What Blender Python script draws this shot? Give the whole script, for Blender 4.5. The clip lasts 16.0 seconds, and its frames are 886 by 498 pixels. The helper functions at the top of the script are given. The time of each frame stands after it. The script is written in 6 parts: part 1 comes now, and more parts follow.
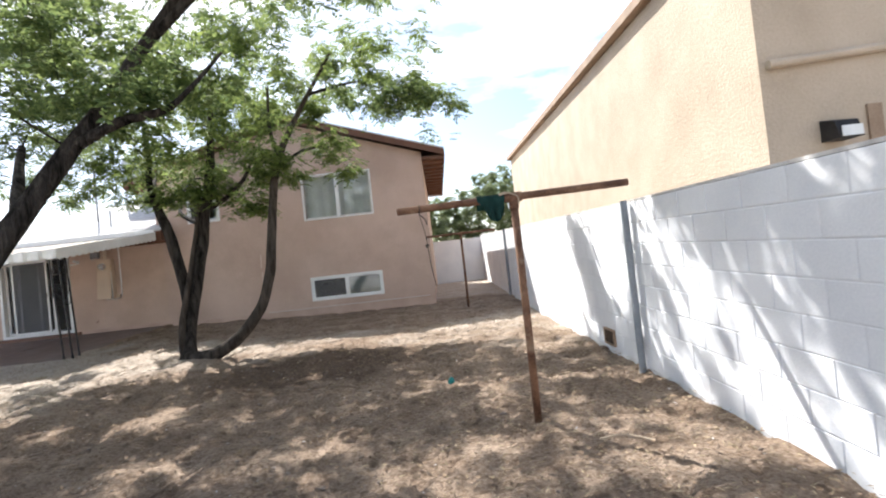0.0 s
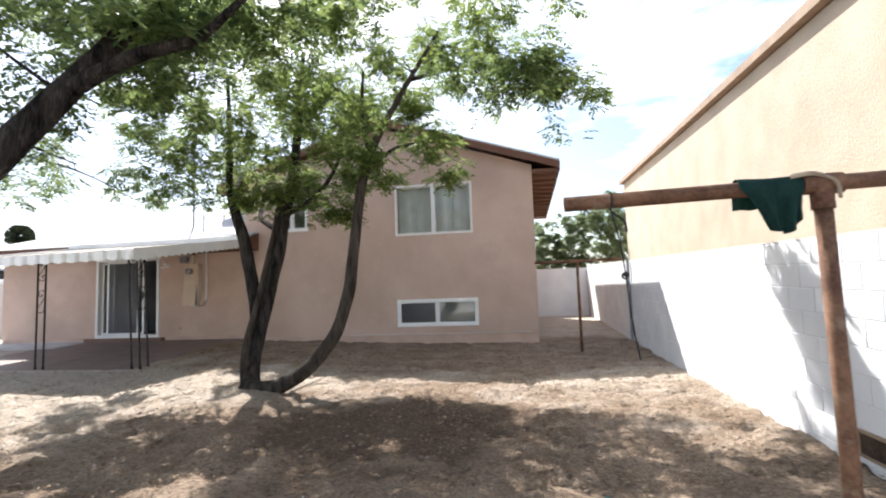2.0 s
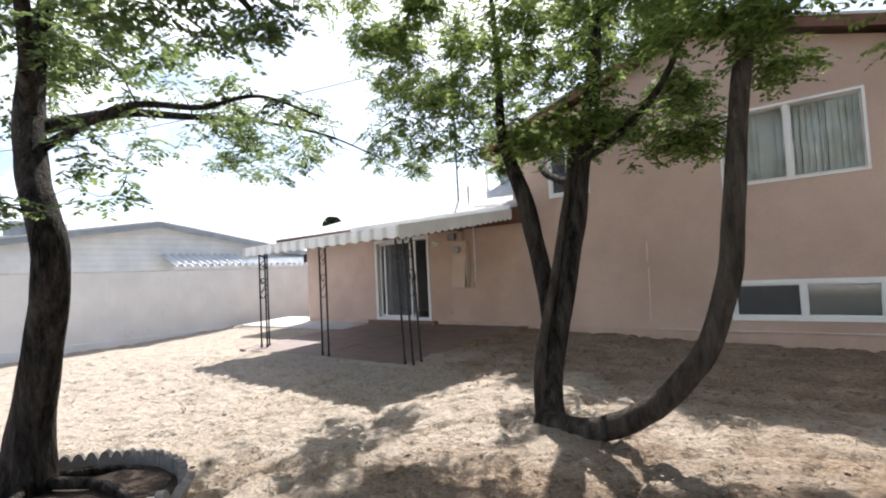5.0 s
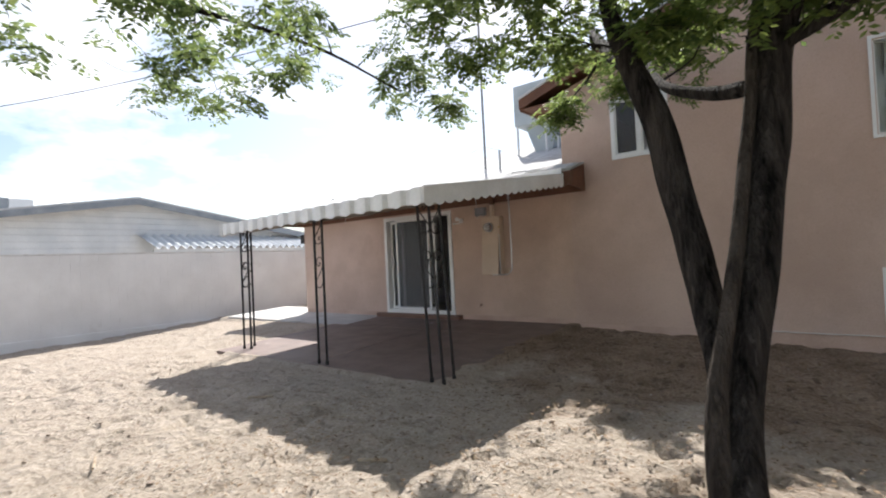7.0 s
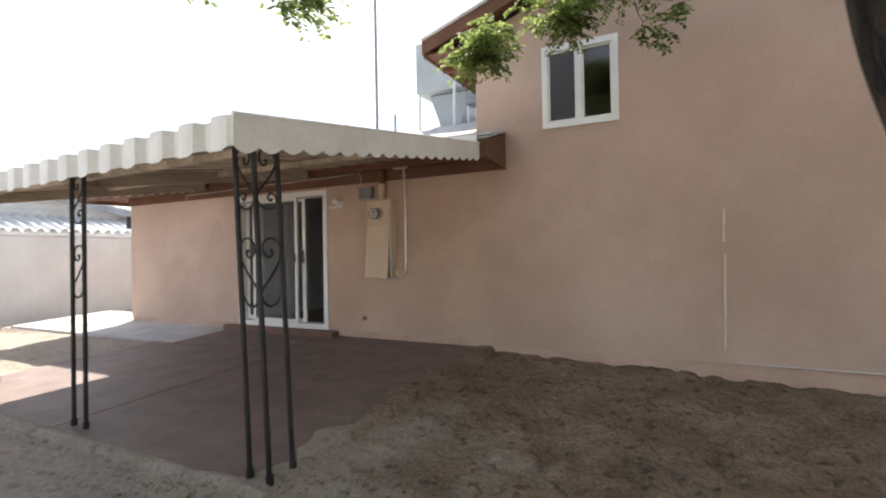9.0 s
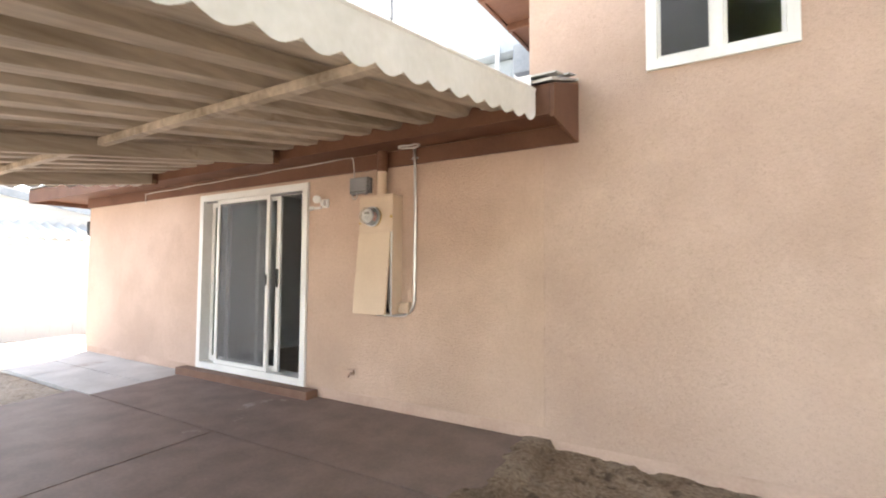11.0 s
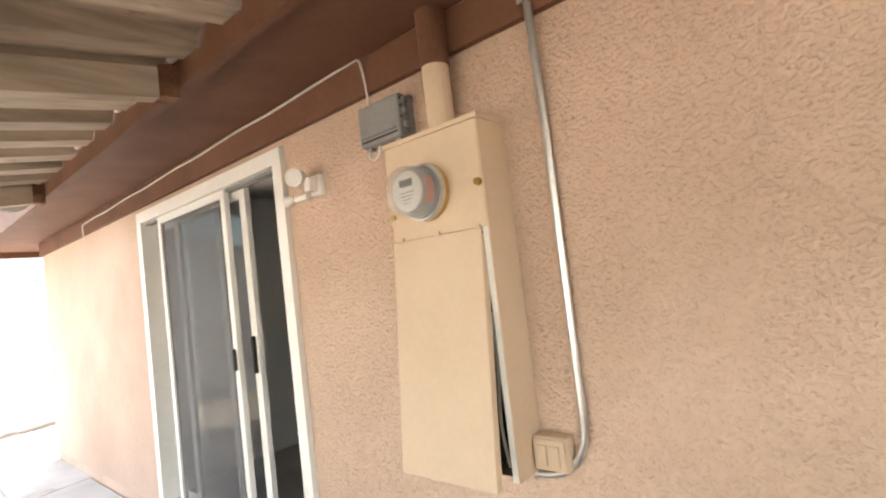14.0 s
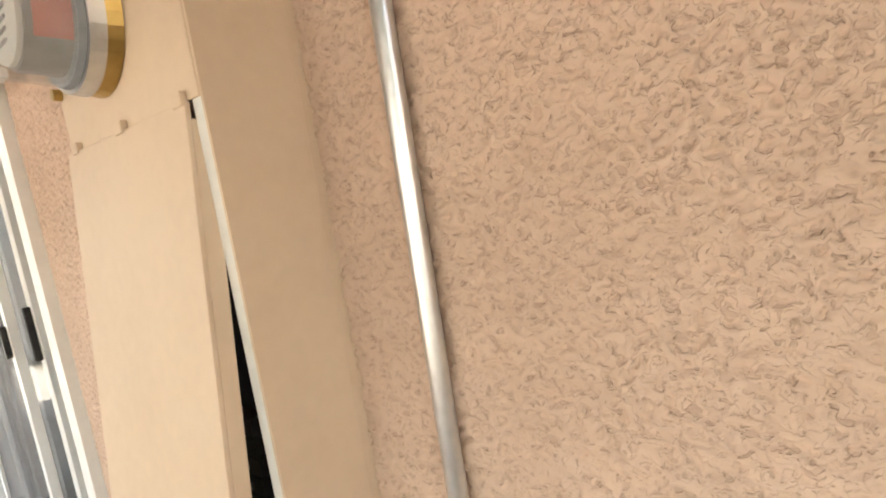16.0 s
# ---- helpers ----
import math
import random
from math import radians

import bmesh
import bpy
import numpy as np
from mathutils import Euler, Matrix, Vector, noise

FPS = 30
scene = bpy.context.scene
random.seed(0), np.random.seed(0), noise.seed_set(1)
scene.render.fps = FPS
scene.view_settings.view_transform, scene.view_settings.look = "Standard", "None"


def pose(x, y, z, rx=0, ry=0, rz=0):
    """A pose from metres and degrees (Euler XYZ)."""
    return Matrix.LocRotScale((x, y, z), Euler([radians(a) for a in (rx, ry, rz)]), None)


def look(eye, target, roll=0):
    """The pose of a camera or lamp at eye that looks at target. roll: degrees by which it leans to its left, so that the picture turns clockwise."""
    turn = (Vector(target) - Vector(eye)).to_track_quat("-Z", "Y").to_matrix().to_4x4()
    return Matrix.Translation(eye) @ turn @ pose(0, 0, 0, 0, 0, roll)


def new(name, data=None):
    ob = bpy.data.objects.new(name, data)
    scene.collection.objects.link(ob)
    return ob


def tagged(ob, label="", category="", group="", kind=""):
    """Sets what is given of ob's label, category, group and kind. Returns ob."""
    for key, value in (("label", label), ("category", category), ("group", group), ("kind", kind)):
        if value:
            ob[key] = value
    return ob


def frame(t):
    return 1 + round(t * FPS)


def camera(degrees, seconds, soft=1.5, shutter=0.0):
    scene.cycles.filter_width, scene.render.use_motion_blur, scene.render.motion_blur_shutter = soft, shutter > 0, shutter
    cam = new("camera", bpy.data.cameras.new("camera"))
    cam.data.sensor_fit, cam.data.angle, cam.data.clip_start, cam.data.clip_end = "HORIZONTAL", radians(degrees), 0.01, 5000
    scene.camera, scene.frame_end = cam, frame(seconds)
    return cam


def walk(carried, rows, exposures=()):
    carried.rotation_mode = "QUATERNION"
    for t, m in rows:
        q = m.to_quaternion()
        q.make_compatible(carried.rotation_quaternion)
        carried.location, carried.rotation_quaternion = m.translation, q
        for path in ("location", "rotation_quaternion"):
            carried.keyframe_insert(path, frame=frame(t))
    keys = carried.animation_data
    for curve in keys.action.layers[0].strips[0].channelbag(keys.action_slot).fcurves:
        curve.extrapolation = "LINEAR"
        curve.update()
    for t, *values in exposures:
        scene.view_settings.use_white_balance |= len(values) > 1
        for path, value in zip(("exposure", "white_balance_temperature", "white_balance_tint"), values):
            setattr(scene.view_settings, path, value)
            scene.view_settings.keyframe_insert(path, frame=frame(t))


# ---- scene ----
cam = camera(83.7, 16.0, soft=2.0, shutter=0.25)

PATH = [
    (0, (0.164, -0.648, 1.27), (0.183, 1.351, 1.311), -6.3),
    (0.5, (0.141, -0.221, 1.266), (0.101, 1.779, 1.243), -5.1),
    (1, (0.07, 0.189, 1.278), (0.187, 2.185, 1.248), -3.6),
    (1.5, (-0.077, 0.681, 1.341), (-0.202, 2.673, 1.472), -4.5),
    (2, (-0.27, 1.164, 1.35), (-0.597, 3.13, 1.518), -2.0),
    (2.5, (-0.411, 1.534, 1.378), (-0.748, 3.503, 1.478), -4.3),
    (3, (-0.647, 1.998, 1.39), (-1.285, 3.893, 1.425), -2.8),
    (3.5, (-0.964, 2.344, 1.442), (-1.627, 4.228, 1.555), -0.8),
    (4, (-1.314, 2.705, 1.387), (-2.185, 4.505, 1.379), -3.9),
    (4.5, (-1.745, 3.109, 1.44), (-2.942, 4.708, 1.533), -4.9),
    (4.7, (-1.841, 3.249, 1.498), (-3.068, 4.824, 1.61), -3.2),
    (7, (-3.754, 4.98, 1.493), (-5.008, 6.537, 1.54), -2.7),
    (7.5, (-4.126, 5.472, 1.442), (-5.334, 7.063, 1.543), -1.1),
    (8, (-4.414, 6.037, 1.455), (-5.387, 7.782, 1.549), -0.9),
    (8.5, (-4.662, 6.514, 1.464), (-5.829, 8.139, 1.482), -4.1),
    (9, (-4.925, 7.053, 1.503), (-5.84, 8.831, 1.523), -1.0),
    (9.5, (-5.198, 7.53, 1.485), (-6.088, 9.319, 1.573), -1.6),
    (12, (-6.641, 10.342, 1.683), (-8.011, 11.797, 1.762), -1.6),
    (12.5, (-7.096, 10.665, 1.741), (-8.594, 11.986, 1.832), -3.8),
    (13, (-7.423, 10.854, 1.781), (-8.652, 12.429, 1.862), -4.4),
    (13.5, (-7.65, 11.221, 1.806), (-8.905, 12.775, 1.9), -6.1),
    (14, (-7.836, 11.570, 1.805), (-9.127, 13.094, 1.913), -6.7),
    (14.5, (-7.982, 11.935, 1.844), (-9.081, 13.606, 1.85), -2.9),
    (15, (-8.035, 12.266, 1.851), (-9.371, 13.753, 1.934), -2.7),
    (15.5, (-8.098, 12.425, 1.836), (-9.332, 13.99, 1.668), -5.8),
    (16, (-8.149, 12.466, 1.804), (-9.362, 14.036, 1.554), -8.6),
]
EXPOSURES = [(0, 1.34, 6300, 10), (1.0, 1.39, 6300, 10), (1.5, 1.24, 6300, 10), (2.0, 1.37, 6300, 10), (3.0, 1.57, 6350, 10), (3.5, 1.69, 6350, 10), (4.0, 1.67, 6350, 10), (4.5, 1.39, 6350, 10), (7.0, 0.89, 6400, 10), (8.0, 0.87, 6500, 10), (8.5, 1.07, 6550, 10), (9.0, 1.42, 6800, 10), (9.5, 1.94, 6880, 10), (12.0, 2.87, 7050, 9), (13.0, 2.87, 7130, 8), (14.0, 3.17, 7230, 8), (14.5, 3.12, 7400, 8), (15.0, 3.24, 7330, 7), (16.0, 3.22, 7280, 7)]
walk(cam, [(t, look(*p)) for t, *p in PATH], EXPOSURES)

# ---- world, sun ----
SUN_DIR = Vector((-0.495, 0.742, 1.0)).normalized()
world = bpy.data.worlds.new("sky")
scene.world = world
world.use_nodes = True
wn, wl = world.node_tree.nodes, world.node_tree.links
wn.clear()
w_out = wn.new("ShaderNodeOutputWorld")
w_bg = wn.new("ShaderNodeBackground")
w_bg.inputs["Strength"].default_value = 0.094
w_sky = wn.new("ShaderNodeTexSky")
w_sky.sky_type = "NISHITA"
w_sky.sun_disc = False
w_sky.sun_elevation = math.asin(SUN_DIR.z)
w_sky.sun_rotation = math.atan2(SUN_DIR.x, SUN_DIR.y)
w_sky.air_density, w_sky.dust_density = 1.0, 1.5
w_co = wn.new("ShaderNodeTexCoord")
w_map = wn.new("ShaderNodeMapping")
w_map.inputs["Scale"].default_value = (1.0, 1.3, 3.2)
w_map.inputs["Rotation"].default_value = (0.2, 0.1, 0.5)
w_noise = wn.new("ShaderNodeTexNoise")
w_noise.inputs["Scale"].default_value = 2.0
w_noise.inputs["Detail"].default_value = 7.0
w_noise.inputs["Roughness"].default_value = 0.55
w_ramp = wn.new("ShaderNodeValToRGB")
w_ramp.color_ramp.elements[0].position = 0.49
w_ramp.color_ramp.elements[1].position = 0.68
w_mix = wn.new("ShaderNodeMix")
w_mix.data_type = "RGBA"
w_mix.inputs["B"].default_value = (11.0, 11.0, 11.3, 1)
wl.new(w_co.outputs["Generated"], w_map.inputs["Vector"])
wl.new(w_map.outputs["Vector"], w_noise.inputs["Vector"])
wl.new(w_noise.outputs["Fac"], w_ramp.inputs["Fac"])
wl.new(w_ramp.outputs["Color"], w_mix.inputs["Factor"])
wl.new(w_sky.outputs["Color"], w_mix.inputs["A"])
wl.new(w_mix.outputs["Result"], w_bg.inputs["Color"])
wl.new(w_bg.outputs["Background"], w_out.inputs["Surface"])

sun = new("sun", bpy.data.lights.new("sun", "SUN"))
sun.data.energy = 4.9
sun.data.angle = radians(0.55)
sun.data.color = (1.0, 0.965, 0.92)
sun.matrix_world = look(SUN_DIR * 40, (0, 0, 0))


# ---- materials ----
def material(name, dark, light, scale=3.0, fine=60.0, rough=0.8, bump=0.2, depth=0.004, metal=0.0, vary=0.0, stain=None, stain_at=0.62, spec=0.3, distort=0.0, sharp=None, stretch=None):
    """Two tones mixed at a large and a fine scale, with fine relief; vary: lightness by piece; stain: a third tone in blotches."""
    m = bpy.data.materials.new(name)
    m.use_nodes = True
    n, l = m.node_tree.nodes, m.node_tree.links
    b = n["Principled BSDF"]
    b.inputs["Roughness"].default_value = rough
    b.inputs["Metallic"].default_value = metal
    b.inputs["Specular IOR Level"].default_value = spec
    geo = n.new("ShaderNodeNewGeometry")
    big = n.new("ShaderNodeTexNoise")
    big.inputs["Scale"].default_value = scale
    big.inputs["Detail"].default_value = 5.0
    small = n.new("ShaderNodeTexNoise")
    small.inputs["Scale"].default_value = fine
    small.inputs["Detail"].default_value = 4.0
    small.inputs["Distortion"].default_value = distort
    where = geo.outputs["Position"]
    if stretch:
        mp = n.new("ShaderNodeMapping")
        mp.inputs["Scale"].default_value = stretch
        l.new(where, mp.inputs["Vector"])
        where = mp.outputs["Vector"]
    for t in (big, small):
        l.new(where, t.inputs["Vector"])
    add = n.new("ShaderNodeMath")
    add.operation = "MULTIPLY_ADD"
    l.new(small.outputs["Fac"], add.inputs[0])
    add.inputs[1].default_value = 0.45
    l.new(big.outputs["Fac"], add.inputs[2])
    ramp = n.new("ShaderNodeValToRGB")
    ramp.color_ramp.elements[0].position, ramp.color_ramp.elements[1].position = 0.52, 0.92
    ramp.color_ramp.elements[0].color = (*dark, 1)
    ramp.color_ramp.elements[1].color = (*light, 1)
    l.new(add.outputs[0], ramp.inputs["Fac"])
    colour = ramp.outputs["Color"]
    if stain:
        s = n.new("ShaderNodeTexNoise")
        s.inputs["Scale"].default_value = scale * 0.6
        s.inputs["Detail"].default_value = 8.0
        s.inputs["Roughness"].default_value = 0.65
        l.new(geo.outputs["Position"], s.inputs["Vector"])
        r = n.new("ShaderNodeValToRGB")
        r.color_ramp.elements[0].position, r.color_ramp.elements[1].position = stain_at, stain_at + 0.1
        l.new(s.outputs["Fac"], r.inputs["Fac"])
        mix = n.new("ShaderNodeMix")
        mix.data_type = "RGBA"
        l.new(r.outputs["Color"], mix.inputs["Factor"])
        l.new(colour, mix.inputs["A"])
        mix.inputs["B"].default_value = (*stain, 1)
        colour = mix.outputs["Result"]
    if vary:
        info = n.new("ShaderNodeObjectInfo")
        k = n.new("ShaderNodeMath")
        k.operation = "MULTIPLY_ADD"
        l.new(info.outputs["Random"], k.inputs[0])
        k.inputs[1].default_value, k.inputs[2].default_value = vary, 1.0 - vary / 2
        hsv = n.new("ShaderNodeHueSaturation")
        l.new(k.outputs[0], hsv.inputs["Value"])
        l.new(colour, hsv.inputs["Color"])
        colour = hsv.outputs["Color"]
    l.new(colour, b.inputs["Base Color"])
    if bump:
        bp = n.new("ShaderNodeBump")
        bp.inputs["Strength"].default_value = bump
        bp.inputs["Distance"].default_value = depth
        height = small.outputs["Fac"]
        if sharp:
            hr = n.new("ShaderNodeValToRGB")
            hr.color_ramp.elements[0].position, hr.color_ramp.elements[1].position = sharp
            l.new(height, hr.inputs["Fac"])
            height = hr.outputs["Color"]
        l.new(height, bp.inputs["Height"])
        l.new(bp.outputs["Normal"], b.inputs["Normal"])
    return m


def dirt_material(name):
    """Pale sand in the open yard, brown littered soil under the trees, with ragged borders between them; some shade of
    house, tree and dents is mixed into the darker tones.
    """
    m = bpy.data.materials.new(name)
    m.use_nodes = True
    n, l = m.node_tree.nodes, m.node_tree.links
    b = n["Principled BSDF"]
    b.inputs["Roughness"].default_value = 1.0
    b.inputs["Specular IOR Level"].default_value = 0.05
    geo = n.new("ShaderNodeNewGeometry")
    def noise_tex(scale, detail, rough=0.55):
        t = n.new("ShaderNodeTexNoise")
        t.inputs["Scale"].default_value, t.inputs["Detail"].default_value, t.inputs["Roughness"].default_value = scale, detail, rough
        l.new(geo.outputs["Position"], t.inputs["Vector"])
        return t.outputs["Fac"]
    def ramp(fac, a, b_, ca, cb):
        r = n.new("ShaderNodeValToRGB")
        r.color_ramp.elements[0].position, r.color_ramp.elements[1].position = a, b_
        r.color_ramp.elements[0].color, r.color_ramp.elements[1].color = (*ca, 1), (*cb, 1)
        l.new(fac, r.inputs["Fac"])
        return r.outputs["Color"]
    def mix(fac, a, b_):
        x = n.new("ShaderNodeMix")
        x.data_type = "RGBA"
        l.new(fac, x.inputs["Factor"])
        l.new(a, x.inputs["A"])
        l.new(b_, x.inputs["B"])
        return x.outputs["Result"]
    def maths(op, a, b_):
        x = n.new("ShaderNodeMath")
        x.operation = op
        for k, v in enumerate((a, b_)):
            if isinstance(v, (int, float)):
                x.inputs[k].default_value = v
            else:
                l.new(v, x.inputs[k])
        return x.outputs[0]
    pos = n.new("ShaderNodeSeparateXYZ")
    l.new(geo.outputs["Position"], pos.inputs[0])
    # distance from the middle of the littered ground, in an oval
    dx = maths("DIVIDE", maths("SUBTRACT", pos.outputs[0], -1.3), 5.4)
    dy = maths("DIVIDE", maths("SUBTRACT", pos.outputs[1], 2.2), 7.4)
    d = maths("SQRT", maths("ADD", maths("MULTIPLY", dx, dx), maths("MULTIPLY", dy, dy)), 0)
    # second oval: browner soil before the house, also deepening the house shadow by colour
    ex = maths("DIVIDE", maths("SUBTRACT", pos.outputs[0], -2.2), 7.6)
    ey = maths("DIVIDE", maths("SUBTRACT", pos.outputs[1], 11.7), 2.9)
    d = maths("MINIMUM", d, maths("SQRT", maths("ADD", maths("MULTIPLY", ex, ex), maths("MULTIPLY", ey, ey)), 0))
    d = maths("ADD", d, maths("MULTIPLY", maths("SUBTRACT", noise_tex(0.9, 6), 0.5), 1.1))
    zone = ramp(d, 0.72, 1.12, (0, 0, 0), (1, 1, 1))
    fine = noise_tex(34, 7, 0.7)
    mid = noise_tex(2.2, 5)
    sand = mix(ramp(fine, 0.32, 0.68, (0, 0, 0), (1, 1, 1)), ramp(mid, 0.3, 0.7, (0.325, 0.264, 0.205), (0.415, 0.346, 0.275)), ramp(mid, 0.3, 0.7, (0.49, 0.420, 0.346), (0.59, 0.513, 0.434)))
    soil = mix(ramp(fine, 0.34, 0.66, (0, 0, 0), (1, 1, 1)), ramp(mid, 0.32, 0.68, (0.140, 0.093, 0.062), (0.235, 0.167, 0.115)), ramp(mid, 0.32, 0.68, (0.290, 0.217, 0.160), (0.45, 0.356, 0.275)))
    # oval by the tree: dark soil, with deep tree shade put into the colour
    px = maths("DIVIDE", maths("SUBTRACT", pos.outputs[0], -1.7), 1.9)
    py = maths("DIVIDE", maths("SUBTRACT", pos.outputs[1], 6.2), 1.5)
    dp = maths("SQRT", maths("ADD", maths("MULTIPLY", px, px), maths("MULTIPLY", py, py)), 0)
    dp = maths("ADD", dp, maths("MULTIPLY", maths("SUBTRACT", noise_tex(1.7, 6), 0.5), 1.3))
    soil_shade = ramp(fine, 0.34, 0.66, (0.082, 0.055, 0.040), (0.175, 0.126, 0.092))
    soil = mix(ramp(dp, 0.6, 1.1, (0.85, 0.85, 0.85), (0, 0, 0)), soil, soil_shade)
    # scattered dark spots: debris, and the shade of small dents painted in
    dent_spots = ramp(maths("ADD", noise_tex(11.0, 3, 0.5), maths("MULTIPLY", noise_tex(1.6, 3), 0.22)), 0.70, 0.77, (0, 0, 0), (1, 1, 1))
    debris_shade = ramp(mid, 0.3, 0.7, (0.090, 0.060, 0.042), (0.14, 0.10, 0.072))
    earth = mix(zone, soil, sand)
    l.new(mix(maths("MULTIPLY", dent_spots, maths("SUBTRACT", 0.7, maths("MULTIPLY", zone, 0.35))), earth, debris_shade), b.inputs["Base Color"])
    bp = n.new("ShaderNodeBump")
    bp.inputs["Strength"].default_value, bp.inputs["Distance"].default_value = 0.9, 0.045
    l.new(maths("ADD", fine, maths("MULTIPLY", noise_tex(8, 4), 2.4)), bp.inputs["Height"])
    l.new(bp.outputs["Normal"], b.inputs["Normal"])
    return m


def leaf_material(name, dark, light):
    m = bpy.data.materials.new(name)
    m.use_nodes = True
    n, l = m.node_tree.nodes, m.node_tree.links
    b = n["Principled BSDF"]
    b.inputs["Roughness"].default_value = 0.62
    b.inputs["Specular IOR Level"].default_value = 0.3
    geo = n.new("ShaderNodeNewGeometry")
    ramp = n.new("ShaderNodeValToRGB")
    ramp.color_ramp.elements[0].color = (*dark, 1)
    ramp.color_ramp.elements[1].color = (*light, 1)
    l.new(geo.outputs["Random Per Island"], ramp.inputs["Fac"])
    l.new(ramp.outputs["Color"], b.inputs["Base Color"])
    tr = n.new("ShaderNodeBsdfTranslucent")
    bright = n.new("ShaderNodeHueSaturation")
    bright.inputs["Value"].default_value = 2.3
    bright.inputs["Saturation"].default_value = 0.92
    bright.inputs["Hue"].default_value = 0.472
    l.new(ramp.outputs["Color"], bright.inputs["Color"])
    l.new(bright.outputs["Color"], tr.inputs["Color"])
    mix = n.new("ShaderNodeMixShader")
    mix.inputs["Fac"].default_value = 0.5
    l.new(b.outputs[0], mix.inputs[1])
    l.new(tr.outputs[0], mix.inputs[2])
    l.new(mix.outputs[0], n["Material Output"].inputs["Surface"])
    return m


def glass_material(name, tint, rough=0.0):
    m = bpy.data.materials.new(name)
    m.use_nodes = True
    b = m.node_tree.nodes["Principled BSDF"]
    b.inputs["Base Color"].default_value = (*tint, 1)
    b.inputs["Transmission Weight"].default_value = 1.0
    b.inputs["Roughness"].default_value = rough
    b.inputs["IOR"].default_value = 1.45
    return m


def screen_material(name, tint, see, rough=0.6):
    m = bpy.data.materials.new(name)
    m.use_nodes = True
    n, l = m.node_tree.nodes, m.node_tree.links
    b = n["Principled BSDF"]
    b.inputs["Base Color"].default_value = (*tint, 1)
    b.inputs["Roughness"].default_value = rough
    t = n.new("ShaderNodeBsdfTransparent")
    mix = n.new("ShaderNodeMixShader")
    mix.inputs["Fac"].default_value = see
    l.new(b.outputs[0], mix.inputs[1])
    l.new(t.outputs[0], mix.inputs[2])
    l.new(mix.outputs[0], n["Material Output"].inputs["Surface"])
    return m


def lace_material(name, dark, light, pit_dirt_shade, bend=1.4, grain=62, relief=0.0030):
    """Trowelled lace stucco: flat flakes in two levels with sharp edges, and deep dirty pits between them, coloured
    dark for their shade too.
    """
    m = bpy.data.materials.new(name)
    m.use_nodes = True
    n, l = m.node_tree.nodes, m.node_tree.links
    b = n["Principled BSDF"]
    b.inputs["Roughness"].default_value = 0.92
    b.inputs["Specular IOR Level"].default_value = 0.12
    geo = n.new("ShaderNodeNewGeometry")
    def tex(scale, detail, distort, rough=0.5):
        t = n.new("ShaderNodeTexNoise")
        t.inputs["Scale"].default_value, t.inputs["Detail"].default_value = scale, detail
        t.inputs["Distortion"].default_value, t.inputs["Roughness"].default_value = distort, rough
        l.new(geo.outputs["Position"], t.inputs["Vector"])
        return t.outputs["Fac"]
    def ramp(fac, *stops):
        r = n.new("ShaderNodeValToRGB")
        e = r.color_ramp.elements
        while len(e) < len(stops):
            e.new(0.5)
        for k, (p, c) in enumerate(stops):
            e[k].position = p
            e[k].color = (c, c, c, 1) if isinstance(c, (int, float)) else (*c, 1)
        l.new(fac, r.inputs["Fac"])
        return r.outputs["Color"]
    def maths(op, a, b_):
        x = n.new("ShaderNodeMath")
        x.operation = op
        for k, v in enumerate((a, b_)):
            if isinstance(v, (int, float)):
                x.inputs[k].default_value = v
            else:
                l.new(v, x.inputs[k])
        return x.outputs[0]
    flakes = tex(grain, 2.5, bend)
    holes = tex(120, 1.5, 0.5)
    levels = ramp(flakes, (0.33, 0.0), (0.37, 0.45), (0.49, 0.52), (0.525, 0.85), (0.66, 1.0))
    open_ = ramp(holes, (0.32, 0.0), (0.375, 1.0))
    height = maths("MULTIPLY", levels, open_)
    tone = ramp(maths("ADD", tex(0.9, 5, 0.0), maths("MULTIPLY", tex(38, 4, 0.0), 0.4)), (0.5, dark), (0.9, light))
    aged = n.new("ShaderNodeMix")
    aged.data_type = "RGBA"
    l.new(maths("MULTIPLY", ramp(tex(0.75, 8, 0.0, 0.66), (0.44, 0.0), (0.62, 1.0)), 0.55), aged.inputs["Factor"])
    l.new(tone, aged.inputs["A"])
    aged.inputs["B"].default_value = (dark[0] * 0.86, dark[1] * 0.855, dark[2] * 0.85, 1)
    tone = aged.outputs["Result"]
    # pit floors get a darker colour: dirt plus the shade the bump lacks
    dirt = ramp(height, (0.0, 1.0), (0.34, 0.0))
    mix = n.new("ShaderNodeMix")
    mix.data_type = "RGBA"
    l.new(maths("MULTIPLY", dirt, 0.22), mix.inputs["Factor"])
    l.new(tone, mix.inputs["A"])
    mix.inputs["B"].default_value = (*pit_dirt_shade, 1)
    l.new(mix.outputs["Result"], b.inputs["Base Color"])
    bp = n.new("ShaderNodeBump")
    bp.inputs["Strength"].default_value, bp.inputs["Distance"].default_value = 1.0, relief
    l.new(height, bp.inputs["Height"])
    l.new(bp.outputs["Normal"], b.inputs["Normal"])
    return m


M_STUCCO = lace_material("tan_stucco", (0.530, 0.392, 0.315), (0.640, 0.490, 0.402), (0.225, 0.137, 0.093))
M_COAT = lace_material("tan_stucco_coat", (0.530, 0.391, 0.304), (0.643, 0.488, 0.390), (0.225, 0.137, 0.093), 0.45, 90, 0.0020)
M_STEM = material("stem_wall_paint", (0.47, 0.34, 0.27), (0.60, 0.45, 0.37), scale=2, fine=50, rough=0.9, bump=0.4, spec=0.15)
M_TRIM = material("brown_trim_paint", (0.118, 0.054, 0.033), (0.168, 0.081, 0.050), scale=3, fine=40, rough=0.6, bump=0.15)
